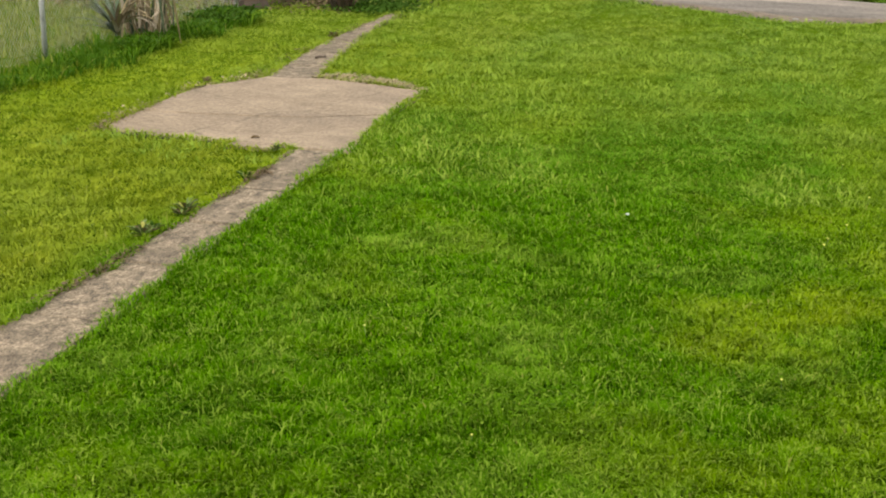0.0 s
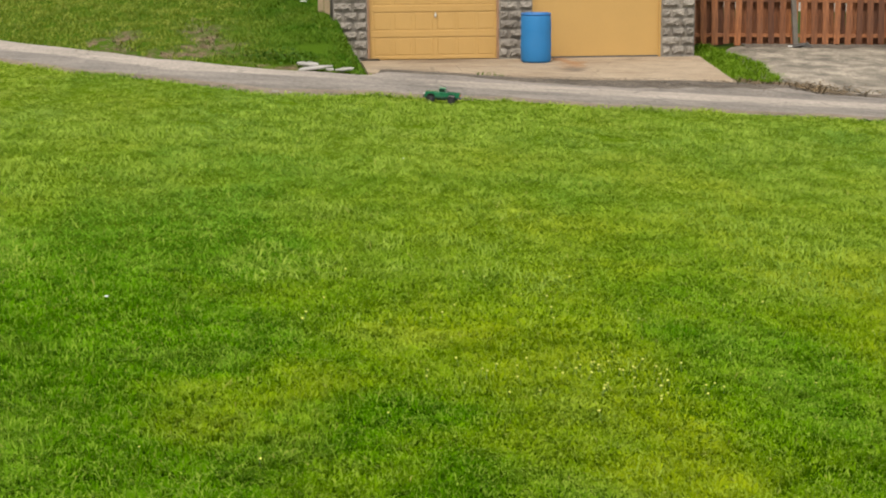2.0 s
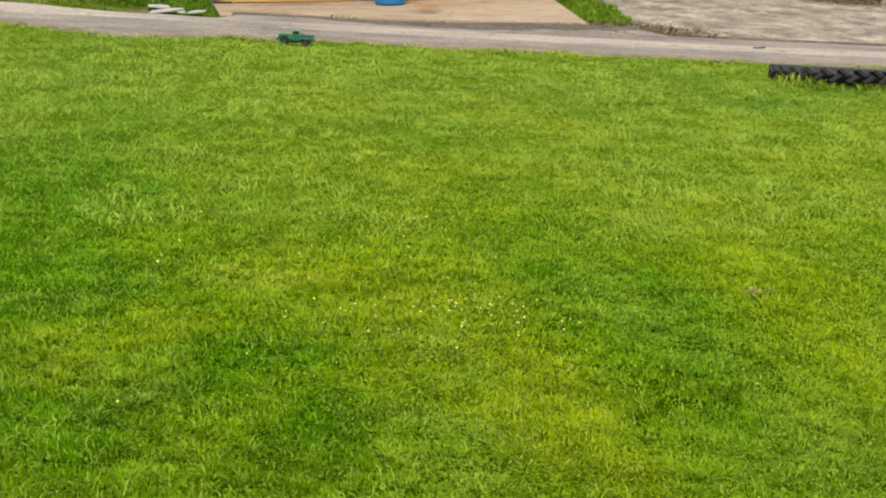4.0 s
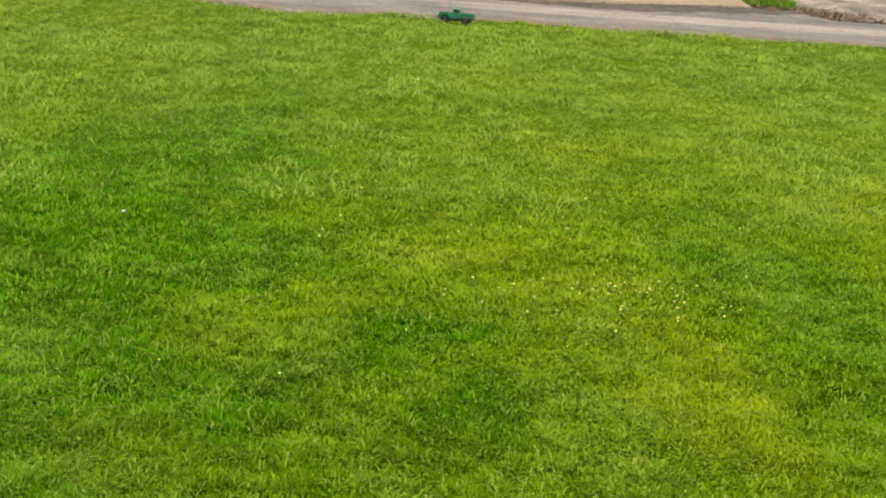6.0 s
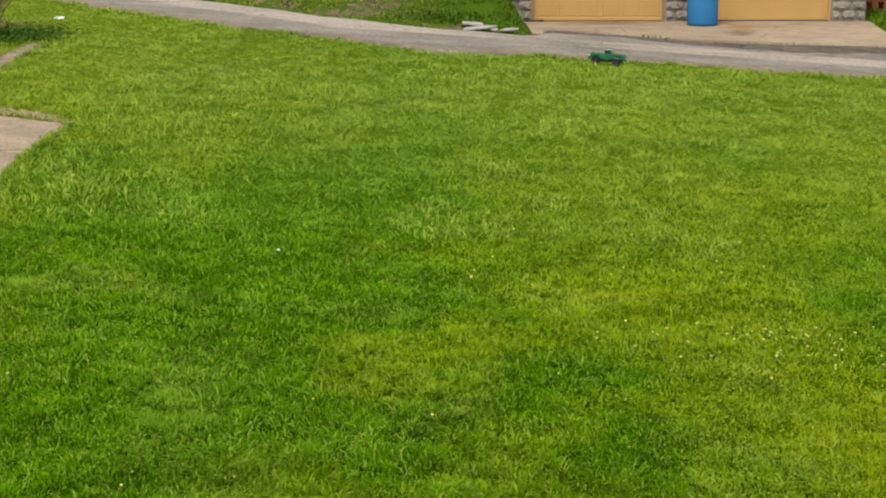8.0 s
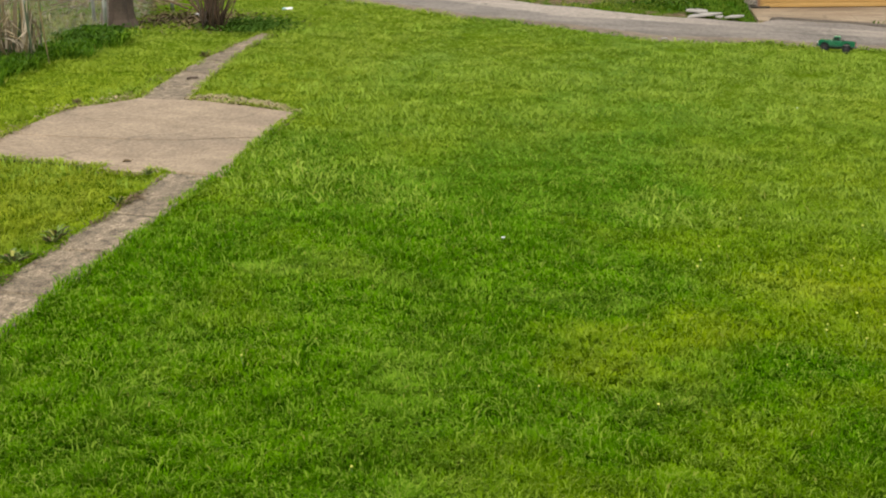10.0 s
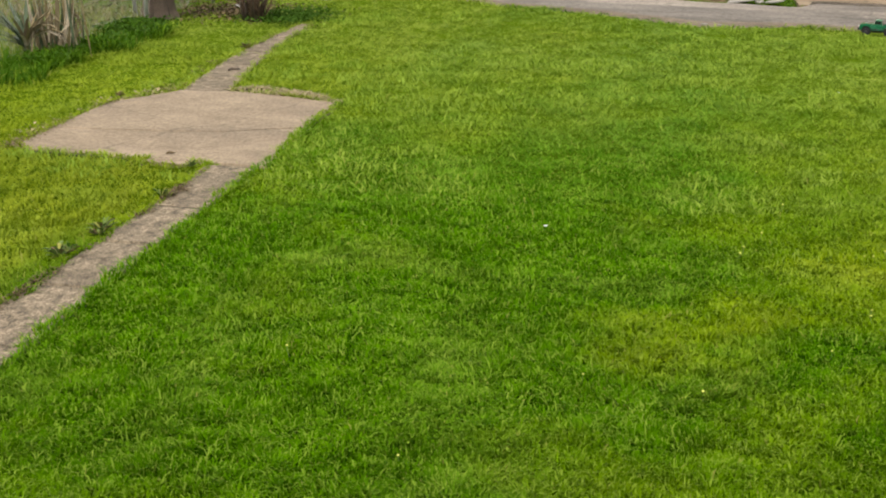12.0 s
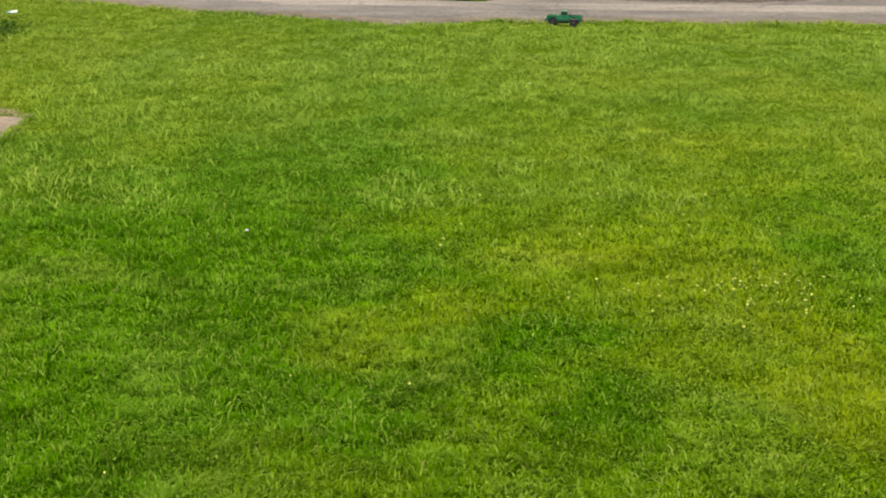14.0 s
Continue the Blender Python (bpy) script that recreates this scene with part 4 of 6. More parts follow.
def build_truck(at):
    truck = thing("toy_truck", "green radio-controlled pickup with black off-road tyres on grass", "toy truck", at)
    arch = lambda cx: [(cx + 0.066 * math.cos(a), 0.086 + 0.062 * math.sin(a)) for a in [math.pi * k / 10 for k in range(11)]]
    side = [(0.262, 0.092)] + arch(0.168) + arch(-0.150) + [(-0.262, 0.095), (-0.268, 0.168), (-0.045, 0.172), (0.07, 0.176), (0.255, 0.172), (0.268, 0.150)]
    for y0, y1 in ((-0.112, -0.098), (0.098, 0.112)):
        panel = part("side_panel", shape(prism(side, y0, y1, "y", 0.0025)), GREEN, truck)
        yo = y0 - 0.003 if y0 < 0 else y1 + 0.001
        part("trim", shape(box(-0.083, 0.10, yo, yo + 0.002, 0.098, 0.108), box(-0.262, -0.220, yo, yo + 0.002, 0.098, 0.108)), CHASSIS, panel, "dark side strip")
        part("mirror", shape(box(0.045, 0.058, yo - 0.012, yo + 0.014, 0.182, 0.200, 0.003)), CHROME, panel, "small mirror")
    part("bed_floor", shape(box(-0.262, -0.055, -0.098, 0.098, 0.120, 0.128)), BEDGREY, truck, "grey bed floor")
    part("tailgate", shape(box(-0.272, -0.258, -0.110, 0.110, 0.092, 0.168, 0.003)), GREEN, truck)
    part("bed_front", shape(box(-0.062, -0.048, -0.100, 0.100, 0.120, 0.174, 0.002)), GREEN, truck)
    part("hood", shape(prism([(0.075, 0.150), (0.262, 0.150), (0.262, 0.170), (0.23, 0.181), (0.075, 0.184)], -0.100, 0.100, "y", 0.004, 2)), GREEN, truck)
    cab = part("cab", shape(box(-0.056, 0.080, -0.100, 0.100, 0.095, 0.180, 0.004)), GREEN, truck)
    part("window", shape(prism([(-0.052, 0.180), (0.078, 0.180), (0.036, 0.232), (-0.043, 0.232)], -0.088, 0.088)), TINT, cab, "dark tinted cab windows")
    for y in (-0.094, 0.082):
        for foot, head in ((0.080, 0.034), (-0.056, -0.046), (0.012, 0.008)):
            w = 0.010 if foot != 0.012 else 0.006
            part("pillar", shape(prism([(foot, 0.178), (foot - w, 0.178), (head - w, 0.234), (head, 0.234)] if foot > 0 else [(foot, 0.178), (foot + w, 0.178), (head + w, 0.234), (head, 0.234)], y, y + 0.012)), GREEN, cab)
    part("roof", shape(box(-0.052, 0.042, -0.096, 0.096, 0.230, 0.242, 0.005, 2)), GREENTOP, cab, "pale green roof")
    part("grille", shape(box(0.262, 0.270, -0.090, 0.090, 0.120, 0.162, 0.002), *[box(0.269, 0.273, -0.085, 0.085, 0.126 + 0.011 * k, 0.130 + 0.011 * k) for k in range(3)]), CHROME, truck, "silver grille")
    for y in (-0.078, 0.078):
        part("headlight", shape(lathe([(0.013, 0.0), (0.013, 0.006), (0.006, 0.010)], 12, pose(0.270, y, 0.140, 0, 90, 0))), LAMP, truck)
    for y in (-0.104, 0.090):
        part("tail_light", shape(box(-0.276, -0.270, y, y + 0.014, 0.120, 0.150, 0.002)), REDLAMP, truck)
    part("front_bumper", shape(box(0.268, 0.292, -0.105, 0.105, 0.084, 0.108, 0.005), box(0.278, 0.296, -0.03, 0.03, 0.074, 0.120, 0.004)), CHASSIS, truck, "black front bumper")
    part("rear_bumper", shape(box(-0.296, -0.270, -0.110, 0.110, 0.080, 0.100, 0.005)), CHASSIS, truck, "black rear bumper")
    part("chassis", shape(box(-0.24, 0.25, -0.045, 0.045, 0.058, 0.094, 0.004), box(-0.06, 0.08, -0.06, 0.06, 0.050, 0.09, 0.004), box(-0.258, -0.220, -0.097, 0.097, 0.095, 0.119)), CHASSIS, truck, "black ladder chassis")
    for x in (0.168, -0.150):
        part("inner_fender", shape(box(x - 0.066, x + 0.066, -0.082, 0.082, 0.096, 0.149, 0.004)), CHASSIS, truck, "black inner fender")
    part("roll_hoop", shape(tube([(-0.085, -0.085, 0.128), (-0.085, -0.080, 0.195), (-0.085, 0.080, 0.195), (-0.085, 0.085, 0.128)], 0.004, 8)), CHASSIS, truck, "black hoop in the bed")
    part("bed_box", shape(box(-0.15, -0.10, -0.05, 0.03, 0.128, 0.146, 0.003)), LAMP, truck, "white electronics box")
    for x in (0.168, -0.150):
        part("axle", shape(tube([(x, -0.09, 0.055), (x, 0.09, 0.055)], 0.010, 8), tube([(x, 0, 0.055), (x - 0.0, 0, 0.075)], 0.02, 8)), CHASSIS, truck)
        for y in (-0.108, 0.108):
            wheel = new("wheel")
            wheel.parent = truck
            wheel.matrix_basis = pose(x, y, 0.056, 90, 0, 0)
            lugs = [box(0.050, 0.058, -0.005, 0.005, z, z + 0.016, 0.001, 1, pose(0, 0, 0, 0, 0, 360 / 20 * k + (9 if z > -0.01 else 0))) for k in range(20) for z in (-0.021, 0.005)]
            part("tyre", shape(ring([(0.030, -0.021), (0.046, -0.024), (0.052, -0.018), (0.053, 0.018), (0.046, 0.024), (0.030, 0.021)], 28), *lugs), RUBBER, wheel, "knobbly black tyre")
            part("rim", shape(lathe([(0.006, -0.018), (0.030, -0.019), (0.031, 0.0), (0.030, 0.019), (0.020, 0.010), (0.006, 0.018)], 16)), CHASSIS, wheel, "black beadlock rim")
    return truck


TX, TY = 2.16, 26.09
build_truck(Matrix.Translation((TX, TY, ground_at(TX, TY) - 0.012)) @ pose(0, 0, 0, 0, 4, 0) @ pose(0, 0, 0, 0, 0, 170))

# ---- big tractor tyre lying in the grass ----
tyre = thing("tractor_tyre", "large black tractor tyre lying flat in the grass", "tyre", Matrix.Translation((10.22, 24.35, ground_at(10.15, 24.35) + 0.01)) @ pose(0, 0, 0, -5, 4, 0) @ Matrix.Diagonal((1.25, 1.25, 0.66, 1)))
part("carcass", shape(ring([(0.42, 0.04), (0.46, 0.0), (0.70, 0.0), (0.76, 0.05), (0.78, 0.16), (0.765, 0.25), (0.72, 0.31), (0.63, 0.335), (0.53, 0.32), (0.45, 0.27), (0.46, 0.25), (0.66, 0.28), (0.72, 0.16), (0.68, 0.05), (0.43, 0.06)], 56)), RUBBER, tyre)
part("filling", shape(lathe([(0.45, 0.10), (0.44, 0.14), (0.2, 0.15), (0.001, 0.145)], 28)), SOIL_AND_SHADE, tyre, "dark soil filling")
for k in range(25):
    for low in (0, 1):
        m = pose(0, 0, 0, 0, 0, 360 / 25 * (k + 0.5 * low)) @ pose(0.785, 0, 0.23 if low else 0.09, 38 if low else -38, 0, 0)
        part("lug", shape(box(-0.05, 0.045, -0.040, 0.040, -0.10, 0.10, 0.014, 1, m)), RUBBER, tyre)

# ---- broken slabs at the foot of the bank ----
r = random.Random(5)
for cx, cy, w, d, rz in ((0.10, 30.80, 0.50, 0.50, 8), (0.20, 30.44, 0.64, 0.42, -4), (0.77, 30.50, 0.40, 0.30, 5), (0.50, 30.36, 0.20, 0.16, 20)):
    pts = [(w / 2 * math.cos(a) * r.uniform(0.65, 1.15), d / 2 * math.sin(a) * r.uniform(0.65, 1.15)) for a in [2 * math.pi * (k + 0.3 * r.random()) / 7 for k in range(7)]]
    rock = tagged(new("broken_slab", mesh_of("broken_slab", shape(prism(pts, 0, 0.03, "z", 0.005)), SLATE)), "pale broken stone slab at the foot of the bank", "stone slab", "broken slabs by the alley")
    rock.matrix_basis = pose(cx, cy, ground_at(cx, cy) + 0.045, 5 * r.uniform(-1, 1) + 6, 6 * r.uniform(-1, 1), rz)

# ---- scraps ----


def scrap(x, y, size, seed, mat, label, category="litter", teal=False):
    rr = random.Random(seed)
    bm = bmesh.new()
    n = 6
    rows = [[bm.verts.new((size * (i / n - 0.5) * 1.6, size * (j / n - 0.5), size * rr.uniform(0.0, 0.22) + 0.01)) for i in range(n + 1)] for j in range(n + 1)]
    faces = [bm.faces.new((rows[j][i], rows[j][i + 1], rows[j + 1][i + 1], rows[j + 1][i])) for j in range(n) for i in range(n)]
    low = bmesh.ops.extrude_face_region(bm, geom=faces)["geom"]
    bmesh.ops.translate(bm, vec=(0, 0, -0.006), verts=[v for v in low if isinstance(v, bmesh.types.BMVert)])
    bmesh.ops.recalc_face_normals(bm, faces=bm.faces)
    ob = thing("scrap", label, category, pose(x, y, ground_at(x, y) + 0.05, 8, 0, rr.uniform(-30, 30)))
    part("sheet", bm, mat, ob)
    if teal:
        part("print", shape(box(-size * 0.8, -size * 0.2, -size * 0.5, size * 0.1, size * 0.2, size * 0.2 + 0.008, 0.003)), TEAL, ob, "teal printed patch")


scrap(-6.38, 26.75, 0.10, 1, WHITE, "crumpled white wrapper with teal print on grass", teal=True)
scrap(-7.30, 25.00, 0.11, 2, WHITE, "crumpled white paper among dead leaves")
scrap(-0.39, 25.82, 0.055, 3, SLATE, "flattened pale scrap at the edge of the alley")
scrap(-0.16, 25.86, 0.03, 4, SLATE, "small pale scrap at the edge of the alley")
scrap(0.05, 36.9, 0.08, 5, WHITE, "white scrap lying on the grass bank")
scrap(-1.27, 11.20, 0.014, 6, WHITE, "tiny pale petal lying in the lawn", "petal")
scrap(1.15, 18.90, 0.009, 8, WHITE, "small white petal lying in the far lawn", "petal")
scrap(10.72, 36.85, 0.06, 7, WHITE, "small white scrap at the foot of the fence")
clutter = thing("metal_scrap", "small heap of grey metal scrap below the gate post", "scrap", pose(11.0, 36.95, ground_at(11.0, 36.95) + 0.03))
part("sheet", shape(box(-0.22, 0.12, -0.08, 0.08, 0.02, 0.05, 0.01, 1, pose(0, 0, 0.02, 6, -8, 14))), DARKMETAL, clutter)
part("offcut", shape(box(0.0, 0.24, -0.05, 0.03, 0.0, 0.16, 0.01, 1, pose(0, 0, 0.0, 10, 40, -10))), DARKMETAL, clutter)
twig = thing("dead_leaf", "dark curled dead leaf on the concrete pad", "leaf", pose(-4.54, 13.12, ground_at(-4.54, 13.12) + 0.014, 0, 0, 25) @ Matrix.Diagonal((0.7, 0.7, 0.8, 1)))
part("blade", shape(prism([(-0.05, 0.0), (-0.02, 0.026), (0.03, 0.02), (0.055, 0.004), (0.02, 0.008), (-0.02, 0.006)], -0.03, 0.035, "y", 0.003)), DEADLEAF, twig)
part("stalk", shape(tube([(0.05, 0.0, 0.006), (0.085, 0.02, 0.012)], 0.003, 5)), DEADLEAF, twig)

# ---- leaves, stems and blades in bulk ----


def blade_mesh(name, x, y, z, h, w, lean, turn, material, droop=0.55, plain_tip=False):
    """One tapered, bent blade of three triangles at each place, or a single triangle far off."""
    n = len(x)
    cx, sx = np.cos(turn), np.sin(turn)
    root = np.stack([x, y, z], -1)
    side = np.stack([-sx, cx, 0 * x], -1) * (w / 2)[:, None]
    ahead = np.stack([cx, sx, 0 * x], -1)
    mid = root + ahead * (lean * h * 0.35)[:, None] + np.array([0, 0, 1]) * (h * 0.62)[:, None]
    tip = root + ahead * (lean * h)[:, None] + np.array([0, 0, 1]) * (h * (1 - droop * 0.35 * lean))[:, None]
    if plain_tip:
        verts = np.stack([root - side * 1.15, root + side * 1.15, tip], 1).reshape(-1, 3)
        return raw_mesh(name, verts, (3 * np.arange(n))[:, None] + np.arange(3)[None], material)
    verts = np.stack([root - side, root + side, mid - side * 0.85, mid + side * 0.85, tip], 1).reshape(-1, 3)
    k = (5 * np.arange(n))[:, None, None]
    tris = (k + np.array([[0, 1, 3], [0, 3, 2], [2, 3, 4]])[None]).reshape(-1, 3)
    return raw_mesh(name, verts, tris, material)


def wave(x, y, s, p=0.0):
    """An uneven field between about -1 and 1."""
    return (np.sin(s * (x * 1.3 + 0.6 * y) + p) + np.sin(s * (1.9 * y - 0.8 * x) + 2.1 * p + 1) + np.sin(s * 2.7 * (x + 0.35 * y) + 3 * p) * 0.6) / 2.6


def on_stone(x, y, grow=0.0):
    """Where the footpath and the pad lie."""
    path = (x > path_left(y) - grow) & (x < path_right(y) + grow) & (y > 4.0) & (y < 12.9)
    slant = np.interp(y, [12.84, 13.7, 14.78, 16.3], [-3.66, -3.74, -3.81, -3.86])
    edge = np.interp(y, [12.9, 13.2, 14.0, 14.9, 15.55, 16.0, 16.52], [-5.66, -5.86, -5.90, -5.93, -5.95, -5.76, -5.56])
    top = np.interp(x, [-5.56, -4.98, -4.37, -3.86], [16.52, 16.70, 16.55, 16.31])
    foot = np.interp(x, [-5.66, -4.62, -3.66], [12.92, 12.84, 12.86])
    wide = (x > edge - grow) & (x < slant + grow) & (y > foot - grow) & (y < top + grow)
    fl = np.interp(y, [16.5, 17.6, 18.8, 20.0, 21.6, 23.4], [-5.56, -5.67, -5.79, -5.88, -5.94, -5.98])
    fr = np.interp(y, [16.72, 17.6, 18.8, 20.0, 21.6, 23.4], [-5.06, -5.20, -5.38, -5.52, -5.70, -5.80])
    thin = (y > 16.4) & (y < 23.4) & (x > fl - grow) & (x < fr + grow)
    bit = (x > -4.67 - grow) & (x < -4.26 + grow) & (y > 12.66 - grow) & (y < 12.9)
    return path | wide | thin | bit


def worn_turf(x, y, more=0.0):
    """The trampled strip of dry turf along the far edge of the pad."""
    low = np.interp(x, [-5.1, -4.98, -4.37, -3.86], [16.72, 16.70, 16.55, 16.31]) - 0.03
    high = np.interp(x, [-5.12, -4.85, -4.45, -4.12, -3.84], [16.85, 17.12, 17.05, 16.85, 16.45])
    return (x > -5.14) & (x < -3.84) & (y > low) & (y < high + more * wave(x, y, 9))


def lawn_here(x, y):
    return (y < near_edge(x) - 0.15 - 0.35 * np.exp(-((x + 0.6) / 1.6) ** 2) * (wave(x, y, 5.0, 2) > -0.2) + 0.15 * wave(x, y, 9.0)) & ~on_stone(x, y, np.minimum(-0.012, -0.035 - 0.035 * wave(x, y, 3.1, 1.0) - 0.03 * wave(x, y, 8.0) - 0.02 * wave(x, y, 21.0))) & (x > -7.9) & (y > 3.5)


def lawn_blades(count):
    ang = rng.uniform(radians(-29), radians(31), count)
    dist = np.exp(rng.uniform(math.log(4.9), math.log(33.0), count))
    x, y = -np.sin(ang) * dist, np.cos(ang) * dist
    thin = 0.5 + 0.5 * wave(x, 0.4 * y, 9.0, 4.0) + 0.35 * wave(x, 0.4 * y, 3.0, 2.0)
    hollow = np.clip(patches(x, y, HOLLOWS) * 1.4, 0, 1)
    gap = lattice(6.5 * x, 11 * y, 1) * 0.6 + lattice(15 * x, 24 * y, 2) * 0.4
    hollow = np.maximum(hollow, np.clip((gap - 0.74) / 0.08, 0, 1) * (lattice(0.9 * x, 0.9 * y, 3) > 0.35) * 0.85)
    keep = lawn_here(x, y) & ~(worn_turf(x, y, 0.08) & (rng.random(count) < 0.7)) & (rng.random(count) < (0.6 + 0.5 * thin) * (1 - 0.75 * hollow))
    x, y, dist, hollow = x[keep], y[keep], dist[keep], hollow[keep]
    n = len(x)
    # tussocks about a hand wide: taller in the middle, blades falling outwards
    size = 0.16
    xw, yw = x + 0.05 * wave(x, y, 9.0, 5.0), y + 0.14 * wave(x, y, 5.3, 7.0)
    gx = np.floor(xw / size)
    slip = np.modf(np.abs(np.sin(gx * 91.7) * 437.58))[0]
    gy = np.floor(yw / size / 2.2 + slip)
    jx, jy = np.modf(np.sin(gx * 127.1 + gy * 311.7) * 437.58)[0], np.modf(np.sin(gx * 269.5 + gy * 183.3) * 437.58)[0]
    ox, oy = xw - (gx + 0.5 + 0.35 * jx) * size, (yw - (gy - slip + 0.5 + 0.35 * jy) * size * 2.2) / 2.2
    crown = np.clip(1 - np.hypot(ox, oy) / (0.75 * size), 0, 1)
    rise = np.modf(np.abs(np.sin(gx * 12.99 + gy * 78.23) * 437.58))[0]
    mound = lattice(2.6 * x, 4.5 * y, 4)
    grow = 0.022 + 0.006 * wave(x, 0.5 * y, 1.6) + 0.018 * (mound - 0.4) + 0.026 * crown * rise
    # away from the house the turf stands longer and in clumps
    off = np.clip((dist - 10) / 9, 0, 1)
    tuft = 0.6 * lattice(5.0 * x, 2.6 * y, 8) + 0.4 * lattice(12 * x, 6.5 * y, 9)
    grow = grow + off * 0.075 * (tuft - 0.42)
    h = np.clip(grow * 1.12 * (1 - 0.55 * hollow), 0.010, 0.12) * rng.uniform(0.6, 1.35, n)
    long = rng.random(n) < 0.02
    h = np.where(long, h * 1.8, h)
    w = (0.0074 + 0.00030 * np.clip(dist - 7, 0, 40)) * rng.uniform(0.7, 1.3, n)
    # neighbouring blades are combed one way by the mower and the wind
    comb = 2 * math.pi * lattice(1.7 * x, 2.6 * y, 6) + 1.5 * lattice(5 * x, 8 * y, 7)
    pick = rng.random(n)
    turn = np.where(pick < 0.35, np.arctan2(oy, ox) + rng.normal(0, 0.7, n), np.where(pick < 0.6, comb + rng.normal(0, 0.9, n), rng.uniform(0, 2 * math.pi, n)))
    lean = rng.uniform(0.3, 1.6, n) + 0.06 * np.clip(dist - 9, 0, 16) + 0.3 * wave(x, y, 4.0, 2.0)
    z = land(x, y) - 0.008
    for some, tall in ((dist < 12.5, False), (dist >= 12.5, True)):
        far = blade_mesh("grass", x[some], y[some], z[some], h[some], w[some], lean[some], turn[some], GRASS, plain_tip=tall)
        mark_patches(far, x[some], y[some], 3 if tall else 5)
        tagged(new("grass", far), "uneven green lawn with yellowish patches" if not tall else "far part of the lawn, yellower towards the alley", "grass", kind="stuff")


lawn_blades(1250000)


def patch_blades(name, count, x0, x1, y0, y1, test, h, w, material, label, lean=(0.2, 0.9), lift=-0.01):
    x, y = rng.uniform(x0, x1, count), rng.uniform(y0, y1, count)
    keep = test(x, y)
    x, y = x[keep], y[keep]
    n = len(x)
    tall = rng.uniform(*h, n) * (1 + 0.25 * wave(x, y, 2.2)) * (0.55 + 0.9 * lattice(5 * x, 3 * y, 12))
    me = blade_mesh(name, x, y, land(x, y) + lift, tall, rng.uniform(*w, n), rng.uniform(*lean, n), rng.uniform(0, 2 * math.pi, n), material)
    return tagged(new(name, me), label, "grass", kind="stuff")


def clover(count):
    """Little round clover and plantain leaves low among the blades."""
    ang, dist = rng.uniform(radians(-29), radians(31), count), np.exp(rng.uniform(math.log(4.9), math.log(20.0), count))
    x, y = -np.sin(ang) * dist, np.cos(ang) * dist
    keep = lawn_here(x, y) & (wave(x, y, 1.7, 3) + 0.35 * np.clip(x, -1, 2) + rng.normal(0, 0.3, count) > 0.25)
    x, y, dist = x[keep], y[keep], dist[keep]
    n = len(x)
    me = leaf_mesh("clover", x, y, land(x, y) + rng.uniform(0.012, 0.04, n), rng.uniform(0.010, 0.017, n) * (1 + 0.03 * dist), rng.uniform(-0.2, 0.9, n), rng.uniform(0, 2 * math.pi, n), GRASS)
    mark_patches(me, x, y, 5)
    return tagged(new("clover", me), "low clover and small round leaves in the lawn", "clover", kind="stuff")


seen = lambda x, y: (np.abs(np.arctan2(-x, y) - radians(1)) < radians(30)) & (y > 4)
patch_blades("grass", 105000, -7.9, 14, -5, 26.8, lambda x, y: ~seen(x, y) & ~on_stone(x, y, 0.02) & (y < near_edge(x) - 0.2) & (rng.random(len(x)) < np.interp(np.hypot(x, y), [5.0, 14.0], [1.0, 0.55])), (0.04, 0.10), (0.014, 0.03), GRASS, "rougher green lawn beyond the tended part")
patch_blades("grass", 92000, -14, 1.35, 30.4, 47, lambda x, y: (y > far_edge(x) + 0.05 + 0.25 * wave(x, y, 5) + 0.5 * (wave(x, y, 1.3) > 0.55)) & ((y < 35.5) | (x < 0.45)) & (x < 1.25 - 0.4 * np.clip(y - 31.5, 0, 1.0) * 0.2) & ~((wave(x, y, 1.1, 4) > 0.62) & (y < 33)) & (rng.random(len(x)) > 1.1 * patches(x, y, BARE)), (0.03, 0.10), (0.012, 0.024), BANK, "lush green grass on the bank beyond the alley", (0.5, 2.2))
patch_blades("grass", 11000, 8.1, 9.8, 31.2, 37.3, lambda x, y: (y > 32.1 + 0.35 * wave(x, y, 4) + 0.5 * rng.random(len(x))) & (x > 8.12 + 0.28 * (y - 31.3) / 4.3 + 0.02) & (x < np.interp(y, [31.2, 32.0, 32.9, 34.3, 35.5, 36.5, 36.9, 37.3], [8.75, 9.05, 9.36, 9.42, 9.38, 9.08, 8.7, 8.55]) + 0.10 * wave(x, y, 5)), (0.07, 0.17), (0.012, 0.022), STRIP, "overgrown grass strip beside the concrete apron", (0.4, 2.0))
patch_blades("grass", 38000, -16, -8.0, 10, 26, lambda x, y: seen(x, y) & (y < 24.2 + 0.8 * wave(x, y, 1.5)), (0.05, 0.12), (0.010, 0.02), FIELD, "pale thin grass behind the wire fence")
patch_blades("tall_grass", 15000, -8.15, -6.6, 12.5, 21.8, lambda x, y: (np.abs(x + 7.58 - 0.10 * wave(x, y, 1.2)) < 0.30 + 0.16 * wave(x, y, 2.3, 1)) & (rng.random(len(x)) < np.where(y > 17.2, 1.0, np.where(y < 14.8, 1.0, 0.5)) * (0.75 + 0.5 * wave(x, y, 5.0, 2))), (0.06, 0.22), (0.010, 0.024), TALL, "tall dark green grass along the wire fence", (0.4, 2.2))
patch_blades("tall_grass", 5000, -8.15, -6.6, 12.5, 21.8, lambda x, y: (np.abs(x + 7.52 - 0.14 * wave(x, y, 1.2)) < 0.30 + 0.2 * wave(x, y, 2.3, 1)) & (wave(x, y, 2.9, 4) > 0.05), (0.06, 0.20), (0.010, 0.02), STRIP, "lighter green grass among the tall tufts by the wire fence", (0.4, 2.2))
